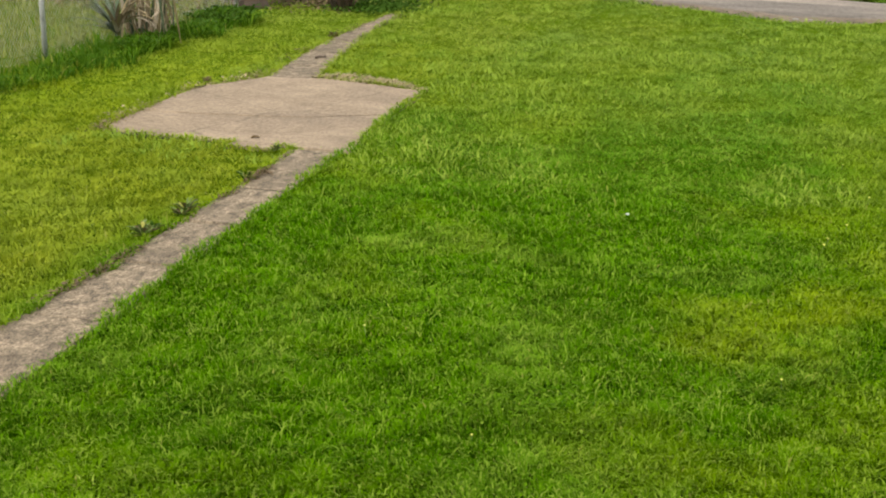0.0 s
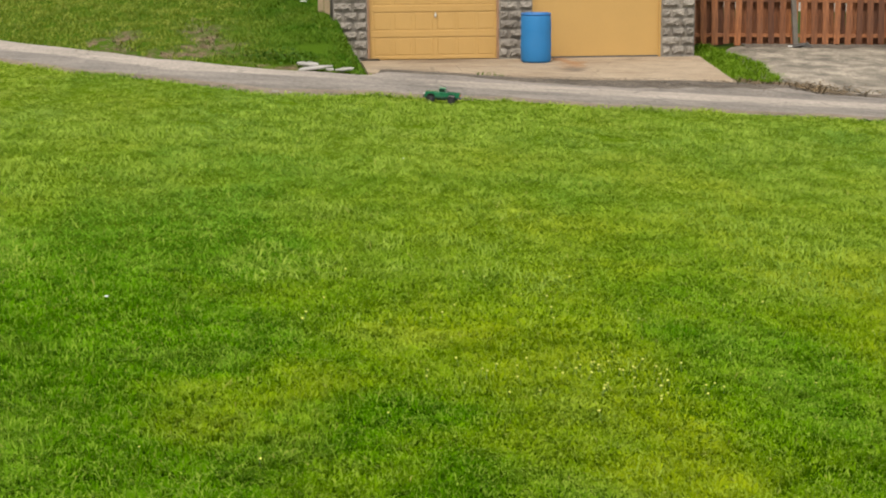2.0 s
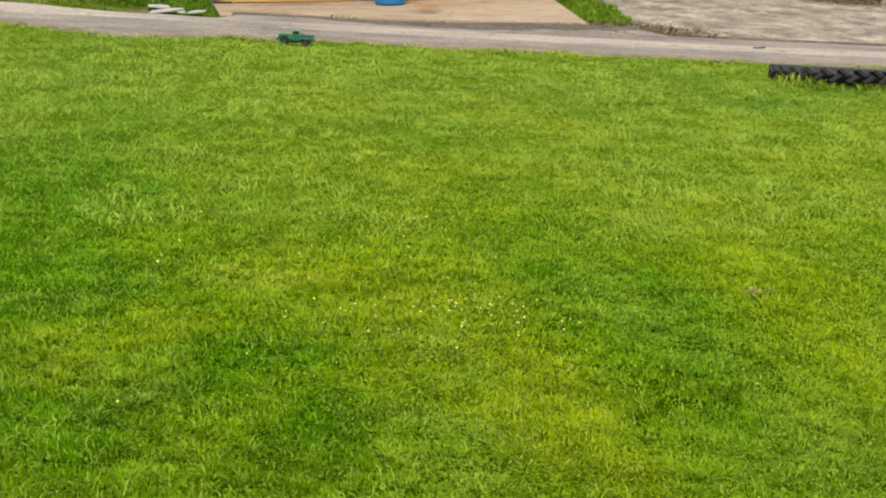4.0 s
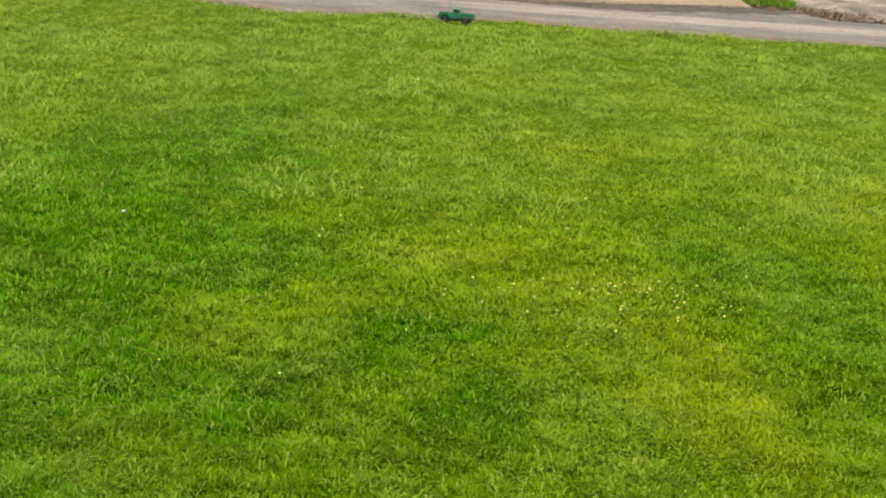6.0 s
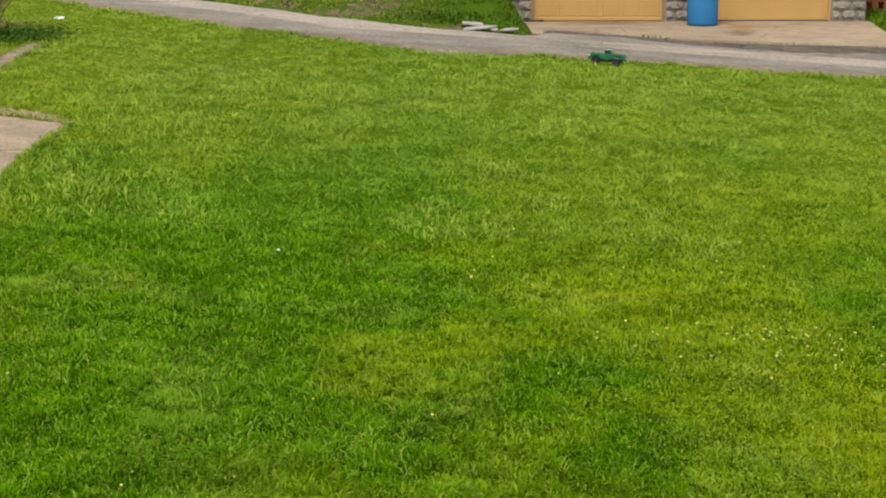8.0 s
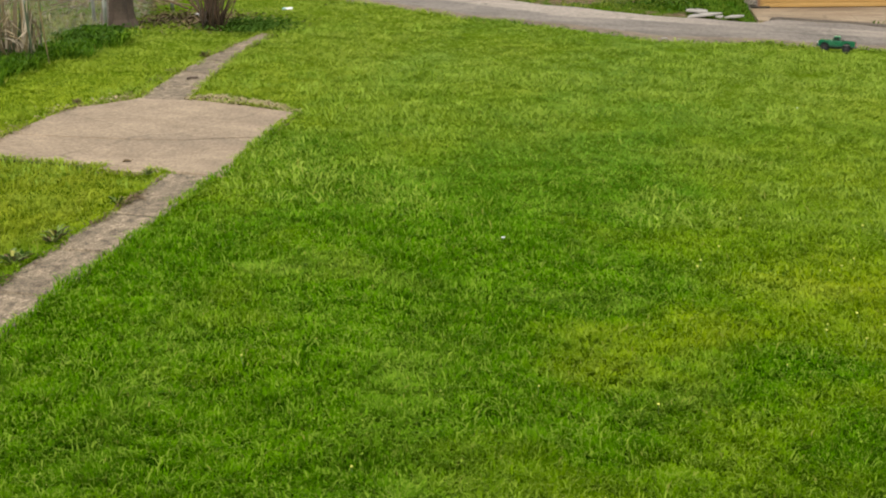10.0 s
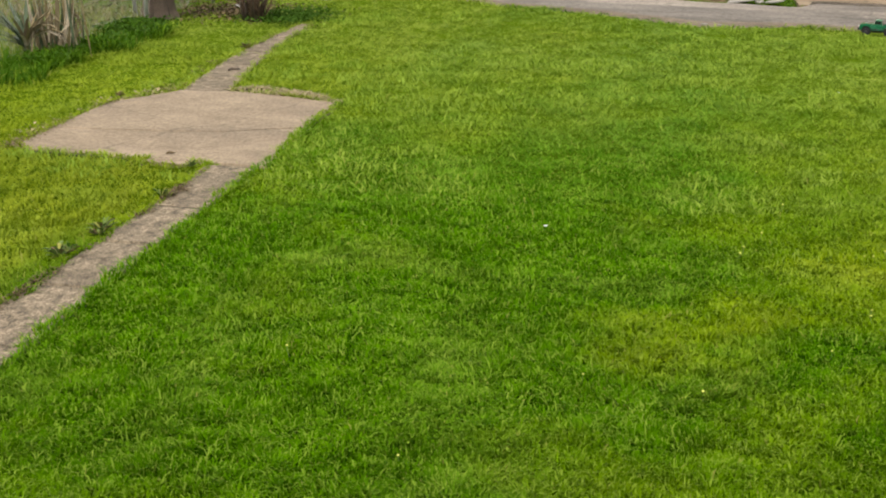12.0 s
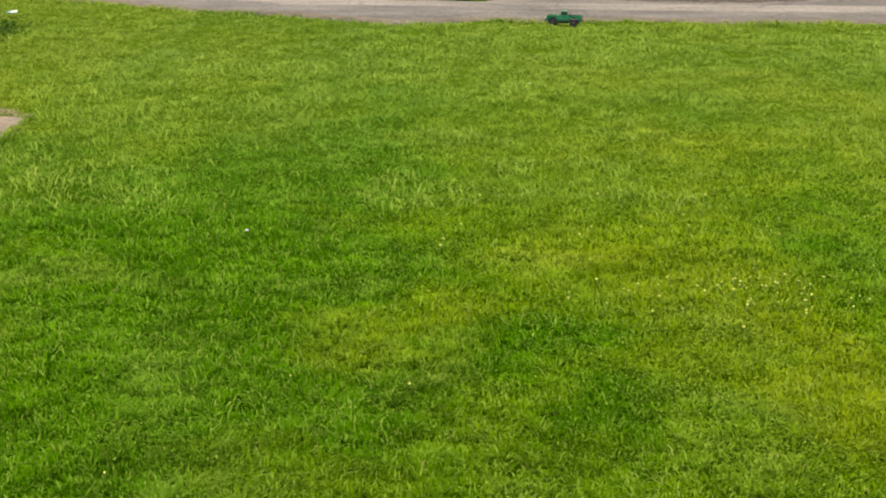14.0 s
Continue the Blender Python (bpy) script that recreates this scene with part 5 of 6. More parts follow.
patch_blades("straw_grass", 7000, -5.2, -3.75, 16.2, 17.4, lambda x, y: worn_turf(x, y, 0.08) & (wave(x, y, 11, 2) > -0.45), (0.025, 0.06), (0.008, 0.014), STRAWPALE, "dry trampled straw along the edge of the pad", (0.9, 2.2))
patch_blades("straw_grass", 9000, -6.2, -5.3, 12.9, 17.2, lambda x, y: on_stone(x, y, 0.11 + 0.05 * wave(x, y, 4.0)) & ~on_stone(x, y, -0.02) & (wave(x, y, 5.0, 1) > -0.25), (0.01, 0.035), (0.008, 0.016), STRAW, "straw-coloured dry grass along the pad", (1.0, 2.4))
patch_blades("straw_grass", 400, -5.2, -3.75, 16.2, 17.4, lambda x, y: worn_turf(x, y, 0.0) & (wave(x, y, 7, 5) > 0.0), (0.015, 0.045), (0.012, 0.022), TWIG, "reddish dry stems along the edge of the pad", (0.9, 2.2))


def leaf_mesh(name, x, y, z, size, tip, turn, material):
    """Small folded leaves of two triangles each side of a rib."""
    n = len(x)
    c, s = np.cos(turn), np.sin(turn)
    root = np.stack([x, y, z], -1)
    along = np.stack([c * np.cos(tip), s * np.cos(tip), np.sin(tip)], -1) * size[:, None]
    side = np.stack([-s, c, 0 * x], -1) * (size * 0.38)[:, None]
    up = np.array([0, 0, 1.0]) * (size * 0.16)[:, None]
    verts = np.stack([root, root + along * 0.5 + side + up, root + along, root + along * 0.5 - side + up, root + along * 0.5], 1).reshape(-1, 3)
    k = (5 * np.arange(n))[:, None, None]
    tris = (k + np.array([[0, 4, 1], [1, 4, 2], [0, 3, 4], [3, 2, 4]])[None]).reshape(-1, 3)
    return raw_mesh(name, verts, tris, material)


def scatter(name, spots, size, tip, material, label, category, lift=0.01):
    x, y = spots
    n = len(x)
    z = land(x, y) + lift + (0.02 * on_stone(x, y))
    me = leaf_mesh(name, x, y, z + rng.uniform(0, 1, n) * 0.02, rng.uniform(*size, n), rng.uniform(*tip, n), rng.uniform(0, 2 * math.pi, n), material)
    return tagged(new(name, me), label, category, kind="stuff")


def blob(n, x, y, sx, sy):
    return rng.normal(x, sx, n), rng.normal(y, sy, n)


patch_blades("grass", 150000, -6.1, -3.4, 4.2, 23.4, lambda x, y: on_stone(x, y, 0.04) & ~on_stone(x, y, np.minimum(-0.018, -0.035 - 0.03 * wave(x, y, 9.0))) & ~((y > 12.9) & (x < -4.6) & (rng.random(len(x)) < 0.6)), (0.028, 0.06), (0.0045, 0.008), GRASS, "grass fringe growing over the slab edges", (0.5, 2.0), 0.008)
patch_blades("grass", 2200, 9.0, 12.0, 22.9, 23.7, lambda x, y: np.abs(y - 23.35 - 0.1 * (x - 10.4) ** 2) < 0.16 + 0.12 * wave(x, y, 4), (0.07, 0.20), (0.010, 0.018), GRASS, "taller tufts in front of the tractor tyre", (0.4, 1.6))
patch_blades("grass", 60000, -9, 14, 25.6, 33.5, lambda x, y: (y > near_edge(x) - 0.75) & (y < near_edge(x) - 0.10 + 0.22 * wave(x, y, 2.3, 3) + 0.08 * wave(x, y, 8)) & (lattice(3.2 * x, 3.0 * y, 11) > 0.36 + 0.25 * (np.abs(x + 0.6) < 1.2)), (0.03, 0.085), (0.010, 0.018), GRASS, "longer ragged grass along the edge of the alley", (1.0, 2.6))
patch_blades("grass", 26000, -4.2, 6.5, 5.0, 16.0, lambda x, y: lawn_here(x, y) & (lattice(1.1 * x, 1.3 * y, 21) + 0.5 * lattice(4 * x, 6 * y, 22) > 0.72), (0.028, 0.05), (0.005, 0.008), LONG, "longer pale blades scattered through the lawn", (0.9, 2.4))
patch_blades("grass", 75000, -6.0, 8.5, 12.0, 26.0, lambda x, y: seen(x, y) & lawn_here(x, y) & (lattice(0.7 * x, 0.7 * y, 23) + 0.9 * lattice(3.2 * x, 2.2 * y, 24) > 1.06), (0.04, 0.085), (0.009, 0.015), LONG, "pale tufts of longer grass in the far lawn", (0.7, 2.2))
patch_blades("grass", 16000, -6.5, 12, 25.0, 30.5, lambda x, y: (y > near_edge(x) - 0.55) & (y < near_edge(x) - 0.06 + 0.12 * wave(x, y, 3.1)) & (lattice(1.3 * x, 1.8 * y, 31) + 0.4 * lattice(5 * x, 5 * y, 32) > 0.78), (0.03, 0.065), (0.010, 0.018), TALL, "dark green tufts along the edge of the alley", (1.3, 2.8))
clover(110000)

patch_blades("dry_stalks", 900, -4.2, -0.9, 31.5, 36.5, lambda x, y: (np.hypot((x + 1.85 + 0.12 * (y - 33)) / 0.36, (y - 33.6) / 1.7) + 0.3 * wave(x, y, 6) < 1) | (np.hypot((x + 3.3) / 0.3, (y - 32.9) / 1.0) + 0.3 * wave(x, y, 6) < 1), (0.05, 0.13), (0.008, 0.018), STALK, "grey-brown dead stalks on the grass bank", (0.8, 2.6))
patch_blades("grass", 60, 3.2, 3.7, 31.0, 31.35, lambda x, y: x > 0, (0.06, 0.13), (0.01, 0.018), BANK, "small grass tuft in the crumbled alley edge", (0.4, 1.6))
def clumped(a, b, n, p):
    """Places along a line that gather in drifts."""
    many = rng.uniform(a, b, n * 6)
    keep = rng.random(n * 6) < np.clip(0.15 + 0.5 * np.sin(2.3 * many + p) + 0.35 * np.sin(7.1 * many + 2 * p), 0.03, 1)
    some = many[keep]
    return np.resize(some, n) if len(some) < n else some[:n]


# litter along the path edge, behind the pad and round the shrub
yy = clumped(4.5, 12.7, 1700, 0.3)
scatter("leaf_litter", (path_left(yy) + 0.01 + rng.normal(0.0, 0.03, 1700) + 0.03 * wave(yy, yy, 4), yy), (0.01, 0.035), (-0.1, 0.4), DEADLEAF, "brown crumbs of leaf and soil along the path", "leaf litter", -0.004)
yy = clumped(12.9, 17.5, 700, 1.0)
scatter("leaf_litter", (np.interp(yy, [12.9, 14.4, 15.1, 15.75, 16.33, 20], [-5.86, -5.93, -5.96, -5.90, -5.66, -5.90]) - 0.03 + rng.normal(0.0, 0.06, 700), yy), (0.010, 0.032), (-0.1, 0.5), STRAW, "straw-coloured leaf crumbs along the pad", "leaf litter", -0.006)
yy = clumped(12.9, 23.3, 700, 2.6)
scatter("leaf_litter", (np.interp(yy, [12.9, 14.4, 15.1, 15.75, 16.33, 20, 22.6], [-5.86, -5.93, -5.96, -5.90, -5.66, -5.90, -5.97]) - 0.02 + rng.normal(0.0, 0.05, 700), yy), (0.010, 0.034), (-0.1, 0.5), DEADLEAF, "dead leaves gathered along the pad", "leaf litter", -0.006)
scatter("leaf_litter", blob(2600, -7.3, 24.7, 0.55, 0.7), (0.025, 0.07), (-0.1, 0.6), DEADLEAF, "drift of dead leaves between tree and shrub", "leaf litter")
scatter("leaf_litter", (rng.uniform(-14, -8.3, 6000), rng.uniform(21.8, 32, 6000)), (0.025, 0.08), (-0.1, 0.7), DEADLEAF, "brown leaf litter behind the wire fence", "leaf litter")
xx, yy = rng.uniform(-5.1, -3.9, 170), rng.uniform(16.35, 17.1, 170)
kept = worn_turf(xx, yy, 0.05)
scatter("leaf_litter", (xx[kept], yy[kept]), (0.015, 0.04), (-0.3, 0.6), STRAWPALE, "bleached dead leaves on the worn turf", "leaf litter", 0.012)
yy = clumped(13.6, 16.6, 150, 2.2)
scatter("leaf_litter", (np.interp(yy, [12.9, 14.4, 15.1, 15.75, 16.33, 20], [-5.86, -5.93, -5.96, -5.90, -5.66, -5.90]) - 0.07 + rng.normal(0.0, 0.07, 150), yy), (0.015, 0.042), (-0.3, 0.6), STRAWPALE, "bleached dead leaves beside the pad", "leaf litter", 0.012)
scatter("dry_patch", blob(40, 3.94, 10.46, 0.05, 0.06), (0.012, 0.03), (-0.1, 0.5), STRAW, "small patch of dry tan clippings in the lawn", "clippings", 0.035)
scatter("ground_cover", blob(2600, -6.28, 24.1, 0.26, 0.55), (0.025, 0.055), (0.1, 1.0), IVY, "low dark green ivy round the shrub", "ivy", 0.04)
scatter("ground_cover", blob(1100, -7.72, 21.5, 0.18, 0.42), (0.035, 0.07), (0.2, 1.1), IVY, "dark leafy weeds by the tree foot", "weeds", 0.07)
scatter("ground_cover", (-7.55 + rng.normal(0, 0.17, 500), rng.uniform(17.3, 21.6, 500)), (0.025, 0.055), (0.2, 1.2), IVY, "dark leafy weeds along the wire fence", "weeds", 0.10)
patch_blades("dry_stalks", 3000, -13, -8.3, 21.5, 31, lambda x, y: wave(x, y, 1.3, 1) > -0.3, (0.06, 0.22), (0.008, 0.016), STRAW, "pale dry stalks behind the wire fence", (0.2, 1.6))
scatter("weed_clumps", (rng.normal(-0.5, 0.5, 220), rng.normal(31.3, 0.3, 220)), (0.04, 0.10), (0.1, 0.9), IVY, "leafy weeds at the foot of the bank", "weeds", 0.05)
patch_blades("weed_clumps", 420, 12.9, 13.95, 36.75, 37.05, lambda x, y: np.abs(x - 13.42) < 0.34 + 0.12 * wave(x, y, 9), (0.10, 0.30), (0.014, 0.03), TALL, "dark green weeds at the foot of the grey post", (0.3, 1.6))
scatter("leaf_litter", blob(1900, 9.25, 31.65, 0.62, 0.36), (0.03, 0.09), (-0.2, 0.5), DEADLEAF, "brown debris where the grass strip meets the alley", "leaf litter", 0.05)
scatter("leaf_litter", (np.concatenate([rng.normal(-1.75, 0.2, 110), rng.normal(-3.5, 0.2, 90), rng.uniform(-4.5, 0.0, 120)]), np.concatenate([rng.normal(33.0, 0.5, 110), rng.normal(32.9, 0.45, 90), rng.normal(31.66, 0.10, 120)])), (0.02, 0.07), (-0.2, 0.6), DEADLEAF, "brown dead stems on the bank", "leaf litter", 0.0)
scatter("leaf_litter", blob(1500, 15.3, 36.3, 0.55, 0.4), (0.03, 0.09), (-0.2, 0.5), DEADLEAF, "dark earth and leaves at the upper end of the driveway", "leaf litter", 0.04)
scatter("gravel", (np.concatenate([rng.uniform(1.4, 11.0, 700), rng.normal(5.8, 1.6, 1500)]), np.concatenate([31.05 + rng.normal(0, 0.15, 700), 30.65 + rng.normal(0, 0.33, 1500)])), (0.012, 0.05), (-0.2, 0.3), DIRT, "loose crumbled gravel at the apron edge", "gravel", 0.05)


# ---- plants by the path ----
def rosette(x, y, size, seed, label, mat, group="weeds by the path"):
    rr = random.Random(seed)
    plant = thing("weed", label, "weed", pose(x, y, ground_at(x, y) + 0.018), group)
    for k in range(40):
        a, ln = rr.uniform(0, 2 * math.pi), size * rr.uniform(0.35, 1.1)
        tip = (ln * math.cos(a), ln * math.sin(a), size * rr.uniform(0.15, 0.85))
        w = size * rr.uniform(0.06, 0.12)
        bm = bmesh.new()
        n = Vector((-math.sin(a), math.cos(a), 0)) * w
        mid = Vector((tip[0] * 0.6, tip[1] * 0.6, tip[2] * 0.95))
        v = [bm.verts.new(p) for p in (Vector((0, 0, 0)), mid - n, Vector(tip), mid + n, mid + Vector((0, 0, -0.008)))]
        for f in ((0, 1, 4), (1, 2, 4), (2, 3, 4), (3, 0, 4)):
            bm.faces.new([v[i] for i in f])
        part("leaf", bm, (mat, OLIVE, mat, DEADLEAF, STEM)[k % 5], plant)


rosette(-4.06, 10.27, 0.105, 1, "browning rosette weed at the edge of the path", STEM)
rosette(-4.04, 10.14, 0.08, 2, "small green weed at the edge of the path", IVY)
rosette(-4.07, 9.55, 0.11, 3, "browning rosette weed at the edge of the path", STEM)
rosette(-4.06, 9.70, 0.07, 7, "small green weed at the edge of the path", IVY)
rosette(-4.05, 11.43, 0.08, 8, "small green weed at the edge of the path", IVY)
rosette(-4.20, 12.60, 0.07, 4, "small green weed at the edge of the path", STEM)
rosette(-5.97, 15.93, 0.06, 5, "small brown weed at the edge of the path", STRAW)
rosette(-5.89, 20.2, 0.09, 6, "small brown weed at the edge of the path", DEADLEAF)

head_mesh = mesh_of("flower", shape(lathe([(0.004, -0.004), (0.0085, 0.0), (0.0095, 0.003), (0.006, 0.006)], 9)), PETAL)
stem_mesh = mesh_of("stem", shape(tube([(0, 0, -0.07), (0.004, 0, -0.03), (0, 0, 0.0)], 0.0018, 5)), STEM)
flower = thing("dandelion", "small yellow dandelion in the lawn", "dandelion", pose(0, 0, 0), "dandelions in the lawn")
for n_, me_ in (("flower", head_mesh), ("stem", stem_mesh)):
    ob = new(n_, me_)
    ob.parent = flower
rr = random.Random(11)
spots = [(1.94, 9.75), (1.79, 9.43), (0.74, 9.46), (-0.17, 7.78), (-1.42, 6.61), (1.30, 9.75), (3.15, 8.25), (0.05, 11.0)]
spots += [(rr.gauss(1.70, 0.42), rr.gauss(9.65, 0.35)) for _ in range(60)] + [(rr.gauss(1.3, 0.7), rr.gauss(11.3, 0.7)) for _ in range(24)]
spots += [(rr.uniform(0.3, 4.5), rr.uniform(7.2, 14)) for _ in range(7)] + [(rr.uniform(-2.5, 0.5), rr.uniform(6.3, 9)) for _ in range(3)]
for k, (x, y) in enumerate(spots):
    m = pose(x, y, ground_at(x, y) + rr.uniform(0.045, 0.07), rr.uniform(-15, 30), rr.uniform(-15, 15), rr.uniform(0, 360)) @ Matrix.Scale(rr.uniform(0.6, 1.15), 4)
    if k == 0:
        flower.matrix_basis = m
    else:
        copy_thing(flower, m)

# ---- wire fence, tree, shrub and yucca on the left boundary ----
wire = thing("wire_fence", "galvanised chain-link fence with steel posts", "chain-link fence")
FX = -8.05
for y in (10.6, 13.65, 16.69, 19.9, 22.85, 26.0):
    z = ground_at(FX, y)
    post = part("post", shape(tube([(FX, y, z - 0.1), (FX, y, z + 1.25)], 0.030, 10)), METAL, wire)
    part("cap", shape(lathe([(0.034, 0.0), (0.034, 0.02), (0.012, 0.045)], 10, pose(FX, y, z + 1.25))), METAL, post)
part("top_rail", shape(tube([(FX, 10.6, ground_at(FX, 12) + 1.22), (FX, 26.0, ground_at(FX, 20) + 1.22)], 0.019, 8)), METAL, wire)


def chain(y0, y1, z0, h, x, pitch=0.065):
    """Two sets of slanting wires."""
    verts, tris = [], []
    for way in (1, -1):
        for a in np.arange(y0 - h, y1 + h, pitch):
            ya, za, yb, zb = a, 0.0, a + way * h, h
            pts = []
            for ya_, za_ in ((ya, za), (yb, zb)):
                pts.append([ya_, za_])
            if min(ya, yb) < y0 or max(ya, yb) > y1:
                continue
            k = len(verts)
            for (py, pz) in pts:
                for dx, dz in ((0, 0.0014), (0.0012, -0.0007), (-0.0012, -0.0007)):
                    verts.append((x + 0.002 * way + dx, py, z0 + pz + dz))
            for i in range(3):
                j = (i + 1) % 3
                tris += [(k + i, k + j, k + 3 + j), (k + i, k + 3 + j, k + 3 + i)]
    return verts, tris


vv, tt = chain(10.6, 26.0, ground_at(FX, 18) + 0.03, 1.17, FX)
mesh_part = new("wire_mesh", raw_mesh("wire_mesh", np.array(vv), np.array(tt), METAL))
mesh_part.parent = wire
tagged(mesh_part, "diamond wire mesh")

tree = thing("tree", "thick reddish-brown tree trunk by the wire fence", "tree", pose(-8.02, 23.25, ground_at(-8.0, 23.2)))
bm = bmesh.new()
sides, rings = 22, []
rr = random.Random(3)
ridge = [1 + 0.12 * math.sin(3 * 2 * math.pi * k / sides) + rr.uniform(-0.11, 0.11) for k in range(sides)]
for z, rad in ((-0.1, 0.34), (0.0, 0.285), (0.10, 0.240), (0.22, 0.215), (0.45, 0.200), (0.9, 0.195), (1.6, 0.18), (2.4, 0.16)):
    rings.append([bm.verts.new((rad * ridge[k] * math.cos(2 * math.pi * k / sides) + 0.03 * z, rad * ridge[k] * math.sin(2 * math.pi * k / sides), z)) for k in range(sides)])
for lo, hi in zip(rings, rings[1:]):
    for k in range(sides):
        bm.faces.new((lo[k], lo[(k + 1) % sides], hi[(k + 1) % sides], hi[k]))
bm.faces.new(rings[-1])
part("trunk", bm, BARK, tree, "ridged reddish bark")
for k in range(5):
    a = 2 * math.pi * k / 5 + 0.4
    pts = [(0.06, 0, 2.2)] + [(0.06 + 0.5 * s * math.cos(a) * (1 + s * 0.3), 0.5 * s * math.sin(a) * (1 + s * 0.3), 2.2 + 0.75 * s) for s in (0.5, 1.2, 2.2)]
    part("limb", shape(tube(pts, [0.09, 0.07, 0.045, 0.015], 8)), BARK, tree)

pole = thing("metal_pole", "pale galvanised pole leaning beside the tree", "pole", pose(-8.36, 23.3, ground_at(-8.36, 23.3)))
part("shaft", shape(tube([(0, 0, -0.1), (-0.10, 0.02, 1.6)], 0.028, 10)), METAL, pole)
part("cap", shape(lathe([(0.032, 0.0), (0.032, 0.02), (0.012, 0.04)], 10, pose(-0.10, 0.02, 1.6))), METAL, pole)

shrub = thing("shrub", "bare multi-stemmed shrub with reddish-brown twigs", "shrub", pose(-6.72, 23.55, ground_at(-6.72, 23.55)))
rr = random.Random(8)
for k in range(90):
    a, spread = rr.uniform(0, 2 * math.pi), rr.uniform(0.1, 0.85)
    bx, by = 0.13 * rr.uniform(-1, 1), 0.10 * rr.uniform(-1, 1)
    h = rr.uniform(0.7, 1.5)
    pts = [(bx, by, -0.03)] + [(bx + spread * s ** 1.3 * math.cos(a) + rr.uniform(-0.03, 0.03), by + spread * s ** 1.3 * math.sin(a) + rr.uniform(-0.03, 0.03), h * s) for s in (0.25, 0.5, 0.75, 1.0)]
    rad = rr.uniform(0.007, 0.016)
    part("stem", shape(tube(pts, [rad, rad * 0.9, rad * 0.75, rad * 0.5, rad * 0.2], 6)), (TWIG, BARK, TWIG)[k % 3], shrub)

yucca = thing("yucca", "spiky yucca with grey dry leaves and stalks", "yucca", pose(-7.93, 18.35, ground_at(-7.93, 18.35) + 0.10))
for k in range(38):
    living = k < 17
    a = rr.gauss(math.pi, 0.9) if living else rr.gauss(0.0, 0.9)
    tilt = rr.uniform(0.15, 1.35) if living else rr.uniform(0.05, 0.6)
    ln, w = rr.uniform(0.50, 0.85) if living else rr.uniform(0.35, 0.7), rr.uniform(0.020, 0.032)
    out = Vector((math.cos(a), math.sin(a), 0))
    n = Vector((-math.sin(a), math.cos(a), 0)) * w
    bend = rr.uniform(0.25, 0.75) if living else rr.uniform(0.3, 1.6)
    bm = bmesh.new()
    spine, at, lean = [], Vector((0, 0, 0.02)), tilt
    for j in range(6):
        spine.append(at.copy())
        at += (out * math.sin(lean) + Vector((0, 0, math.cos(lean)))) * ln / 5
        lean = min(lean + bend * 0.3, 2.6)
    rows = []
    for j, p in enumerate(spine):
        wide = (0.75, 1.0, 1.0, 0.85, 0.55, 0.06)[j]
        rows.append([bm.verts.new(p - n * wide), bm.verts.new(p - Vector((0, 0, 0.45 * w * wide))), bm.verts.new(p + n * wide)])
    for lo, hi in zip(rows, rows[1:]):
        bm.faces.new((lo[0], lo[1], hi[1], hi[0]))
        bm.faces.new((lo[1], lo[2], hi[2], hi[1]))
    part("leaf", bm, YUCCA if living else (DRYPALE, STALK, STRAW)[k % 3], yucca)
dry = thing("dead_plant", "tangle of dry tan and grey dead leaves beside the yucca", "dead plant", pose(-7.80, 18.85, ground_at(-7.8, 18.85)))
for k in range(110):
    x, y, h = max(-0.2, rr.gauss(0.0, 0.14)), rr.gauss(0.0, 0.26), rr.uniform(0.25, 0.95)
    dx, dy, w = rr.gauss(0, 0.12), rr.gauss(0, 0.12), rr.uniform(0.006, 0.016)
    fall = rr.random() < 0.3
    top = Vector((x + dx * (2.2 if fall else 1), y + dy * (2.2 if fall else 1), h * (0.35 if fall else 1)))
    low, mid = Vector((x, y, -0.03)), Vector((x + dx * 0.6, y + dy * 0.6, h * 0.55))
    n, d = Vector((w, 0.4 * w, 0)), Vector((0, 0.006, -0.004))
    bm = bmesh.new()
    v = [bm.verts.new(p) for p in (low - n * 0.6, low + n * 0.6, mid + n, top, mid - n, mid + d, low + d)]
    for f in ((0, 6, 5, 4), (6, 1, 2, 5), (4, 5, 3), (5, 2, 3)):
        bm.faces.new([v[i] for i in f])
    part("leaf", bm, (STALK, STRAW, DRYPALE, YUCCA, STALK)[k % 5], dry)

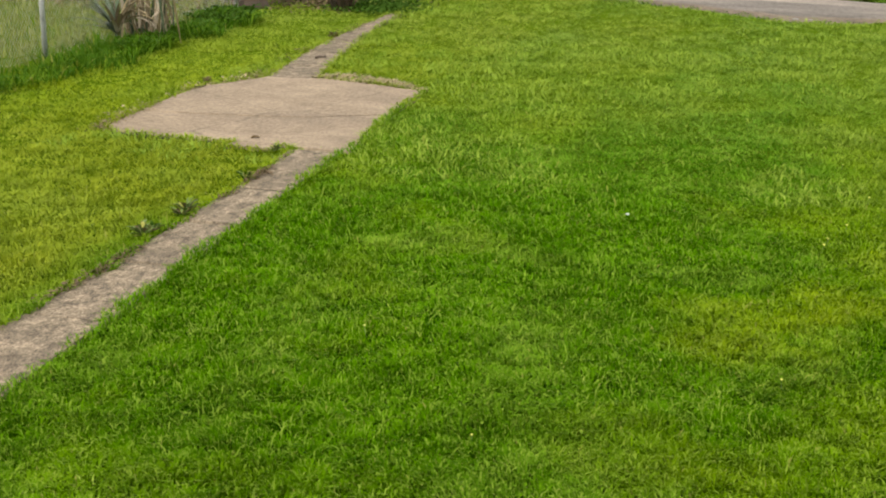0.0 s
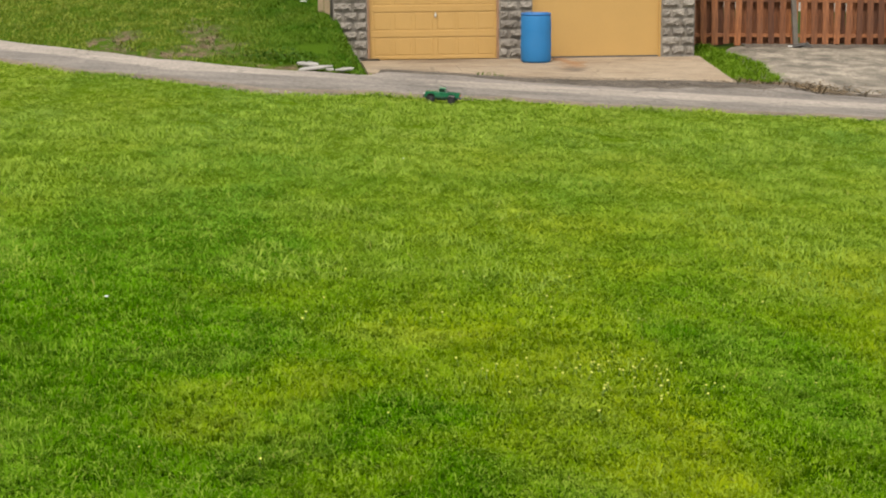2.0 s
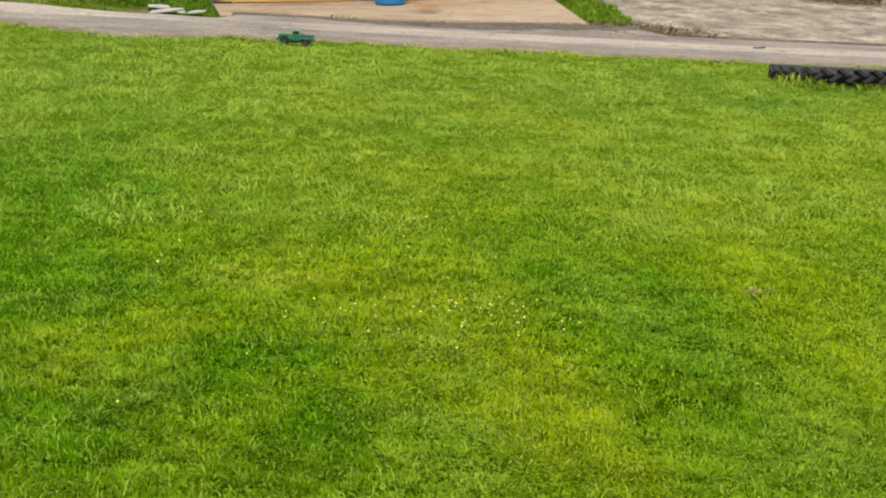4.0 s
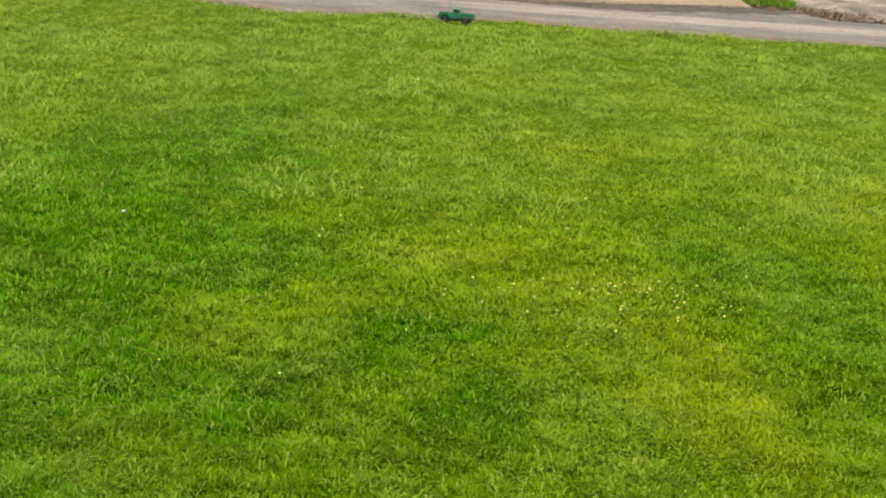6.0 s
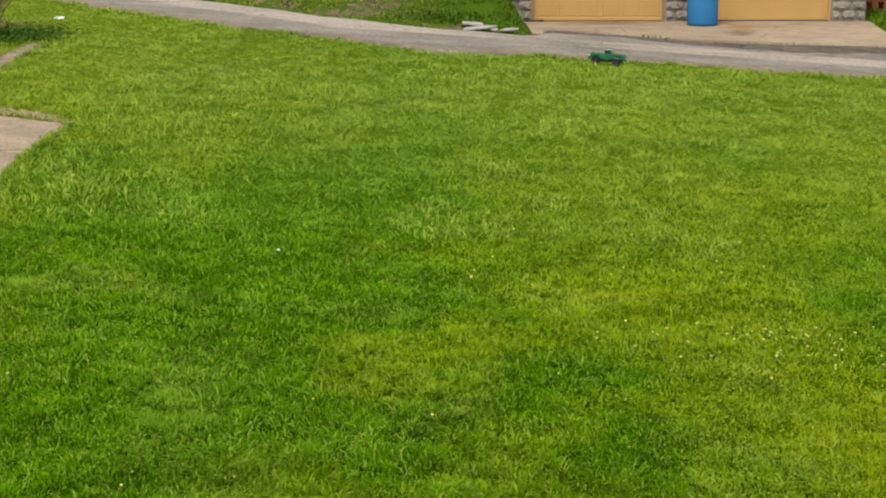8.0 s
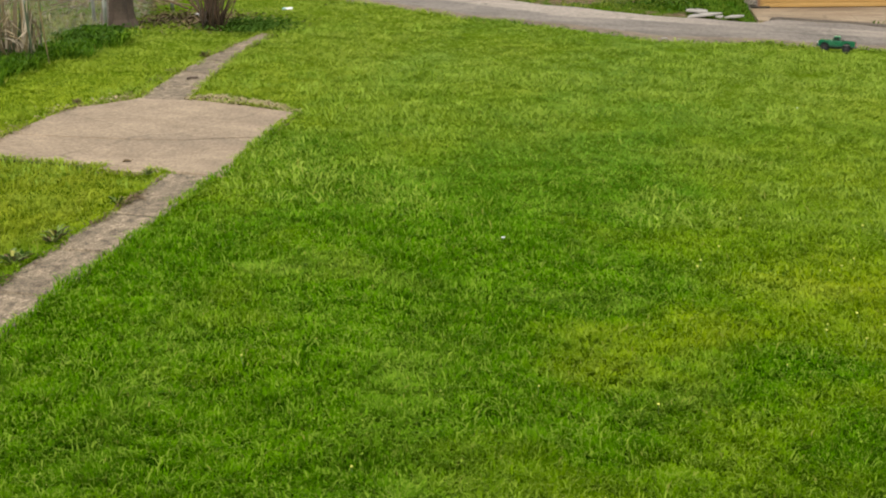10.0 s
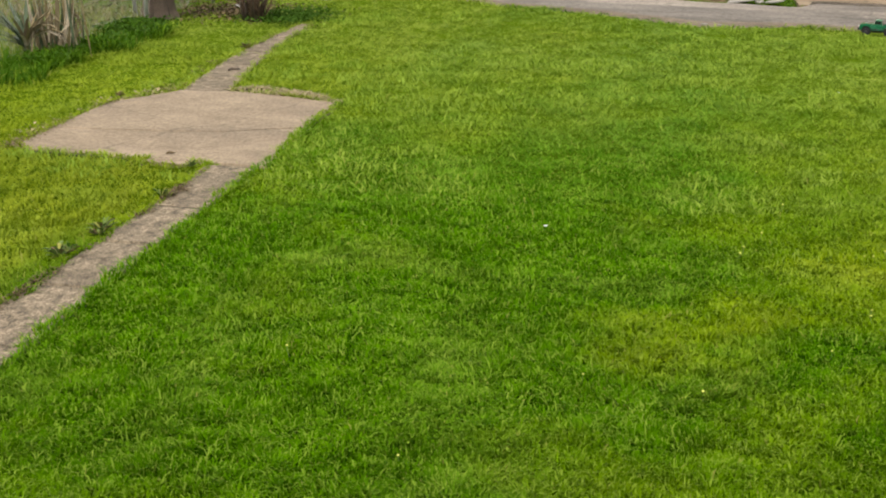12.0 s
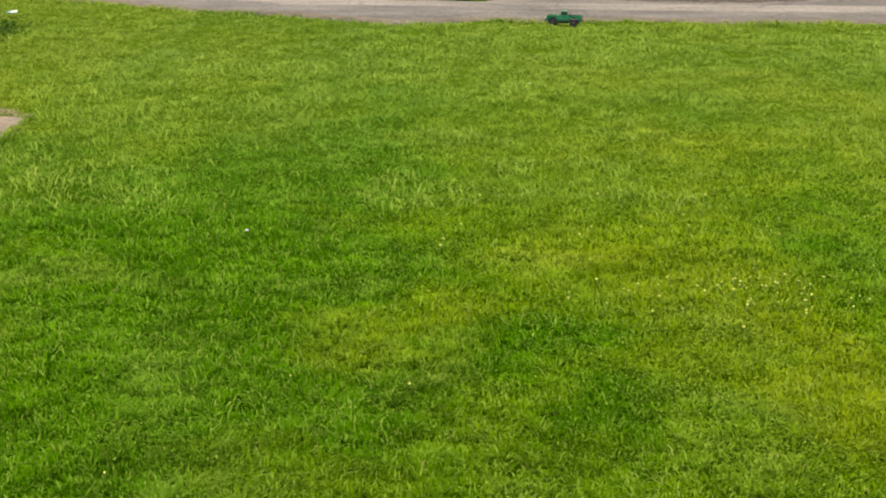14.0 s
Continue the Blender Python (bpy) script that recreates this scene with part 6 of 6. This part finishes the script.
# branches piled behind the tree
pile = thing("brush_pile", "pile of thin bare branches behind the wire fence", "branches", pose(-9.2, 25.6, ground_at(-9.2, 25.6)))
for k in range(34):
    a = rr.uniform(0, math.pi)
    x, y, z, ln = rr.uniform(-1.3, 1.3), rr.uniform(-0.8, 0.8), rr.uniform(0.02, 0.35), rr.uniform(0.4, 1.0)
    part("branch", shape(tube([(x - ln * math.cos(a), y - ln * math.sin(a), z * 0.5), (x, y, z + 0.05), (x + ln * math.cos(a), y + ln * math.sin(a), z)], [0.014, 0.011, 0.005], 5)), TWIG if k % 2 else STRAW, pile)
# wire gate beyond the wooden fence
gate = thing("wire_gate", "grey chain-link gate beyond the wooden fence", "gate")
gz = ground_at(15.5, 37.3)
for x in (15.45, 16.9):
    part("post", shape(tube([(x, 37.35, gz - 0.15), (x, 37.35, gz + 1.7)], 0.045, 10)), DARKMETAL, gate)
part("gate_frame", shape(tube([(15.52, 37.35, gz + 0.12), (16.84, 37.35, gz + 0.12), (16.84, 37.35, gz + 1.55), (15.52, 37.35, gz + 1.55), (15.52, 37.35, gz + 0.12)], 0.02, 8)), METAL, gate)
patch_blades("grass", 7000, 14.6, 24, 37.6, 46, lambda x, y: x > 8.5, (0.06, 0.12), (0.02, 0.035), ROUGH, "green grass beyond the wooden fence")
stick = thing("twig", "short dark twig lying on the concrete path", "twig", pose(-5.45, 18.16, ground_at(-5.45, 18.16) + 0.03, 0, 0, 25))
part("stem", shape(tube([(-0.06, 0, 0.0), (-0.02, 0.012, 0.010), (0.03, -0.006, 0.006), (0.07, 0.01, 0.0)], [0.014, 0.013, 0.010, 0.004], 6)), BARK, stick)
part("shoot", shape(tube([(0.01, 0.002, 0.006), (0.05, 0.04, 0.012), (0.07, 0.07, 0.004)], [0.008, 0.006, 0.003], 6)), BARK, stick)
lath = thing("lath", "dark strip of wood lying on the alley", "strip of wood", pose(10.71, 29.17, ground_at(10.71, 29.17) + 0.04, 0, 0, 20))
part("strip", shape(box(-0.13, 0.13, -0.03, 0.03, 0.0, 0.025, 0.004)), BARK, lath)
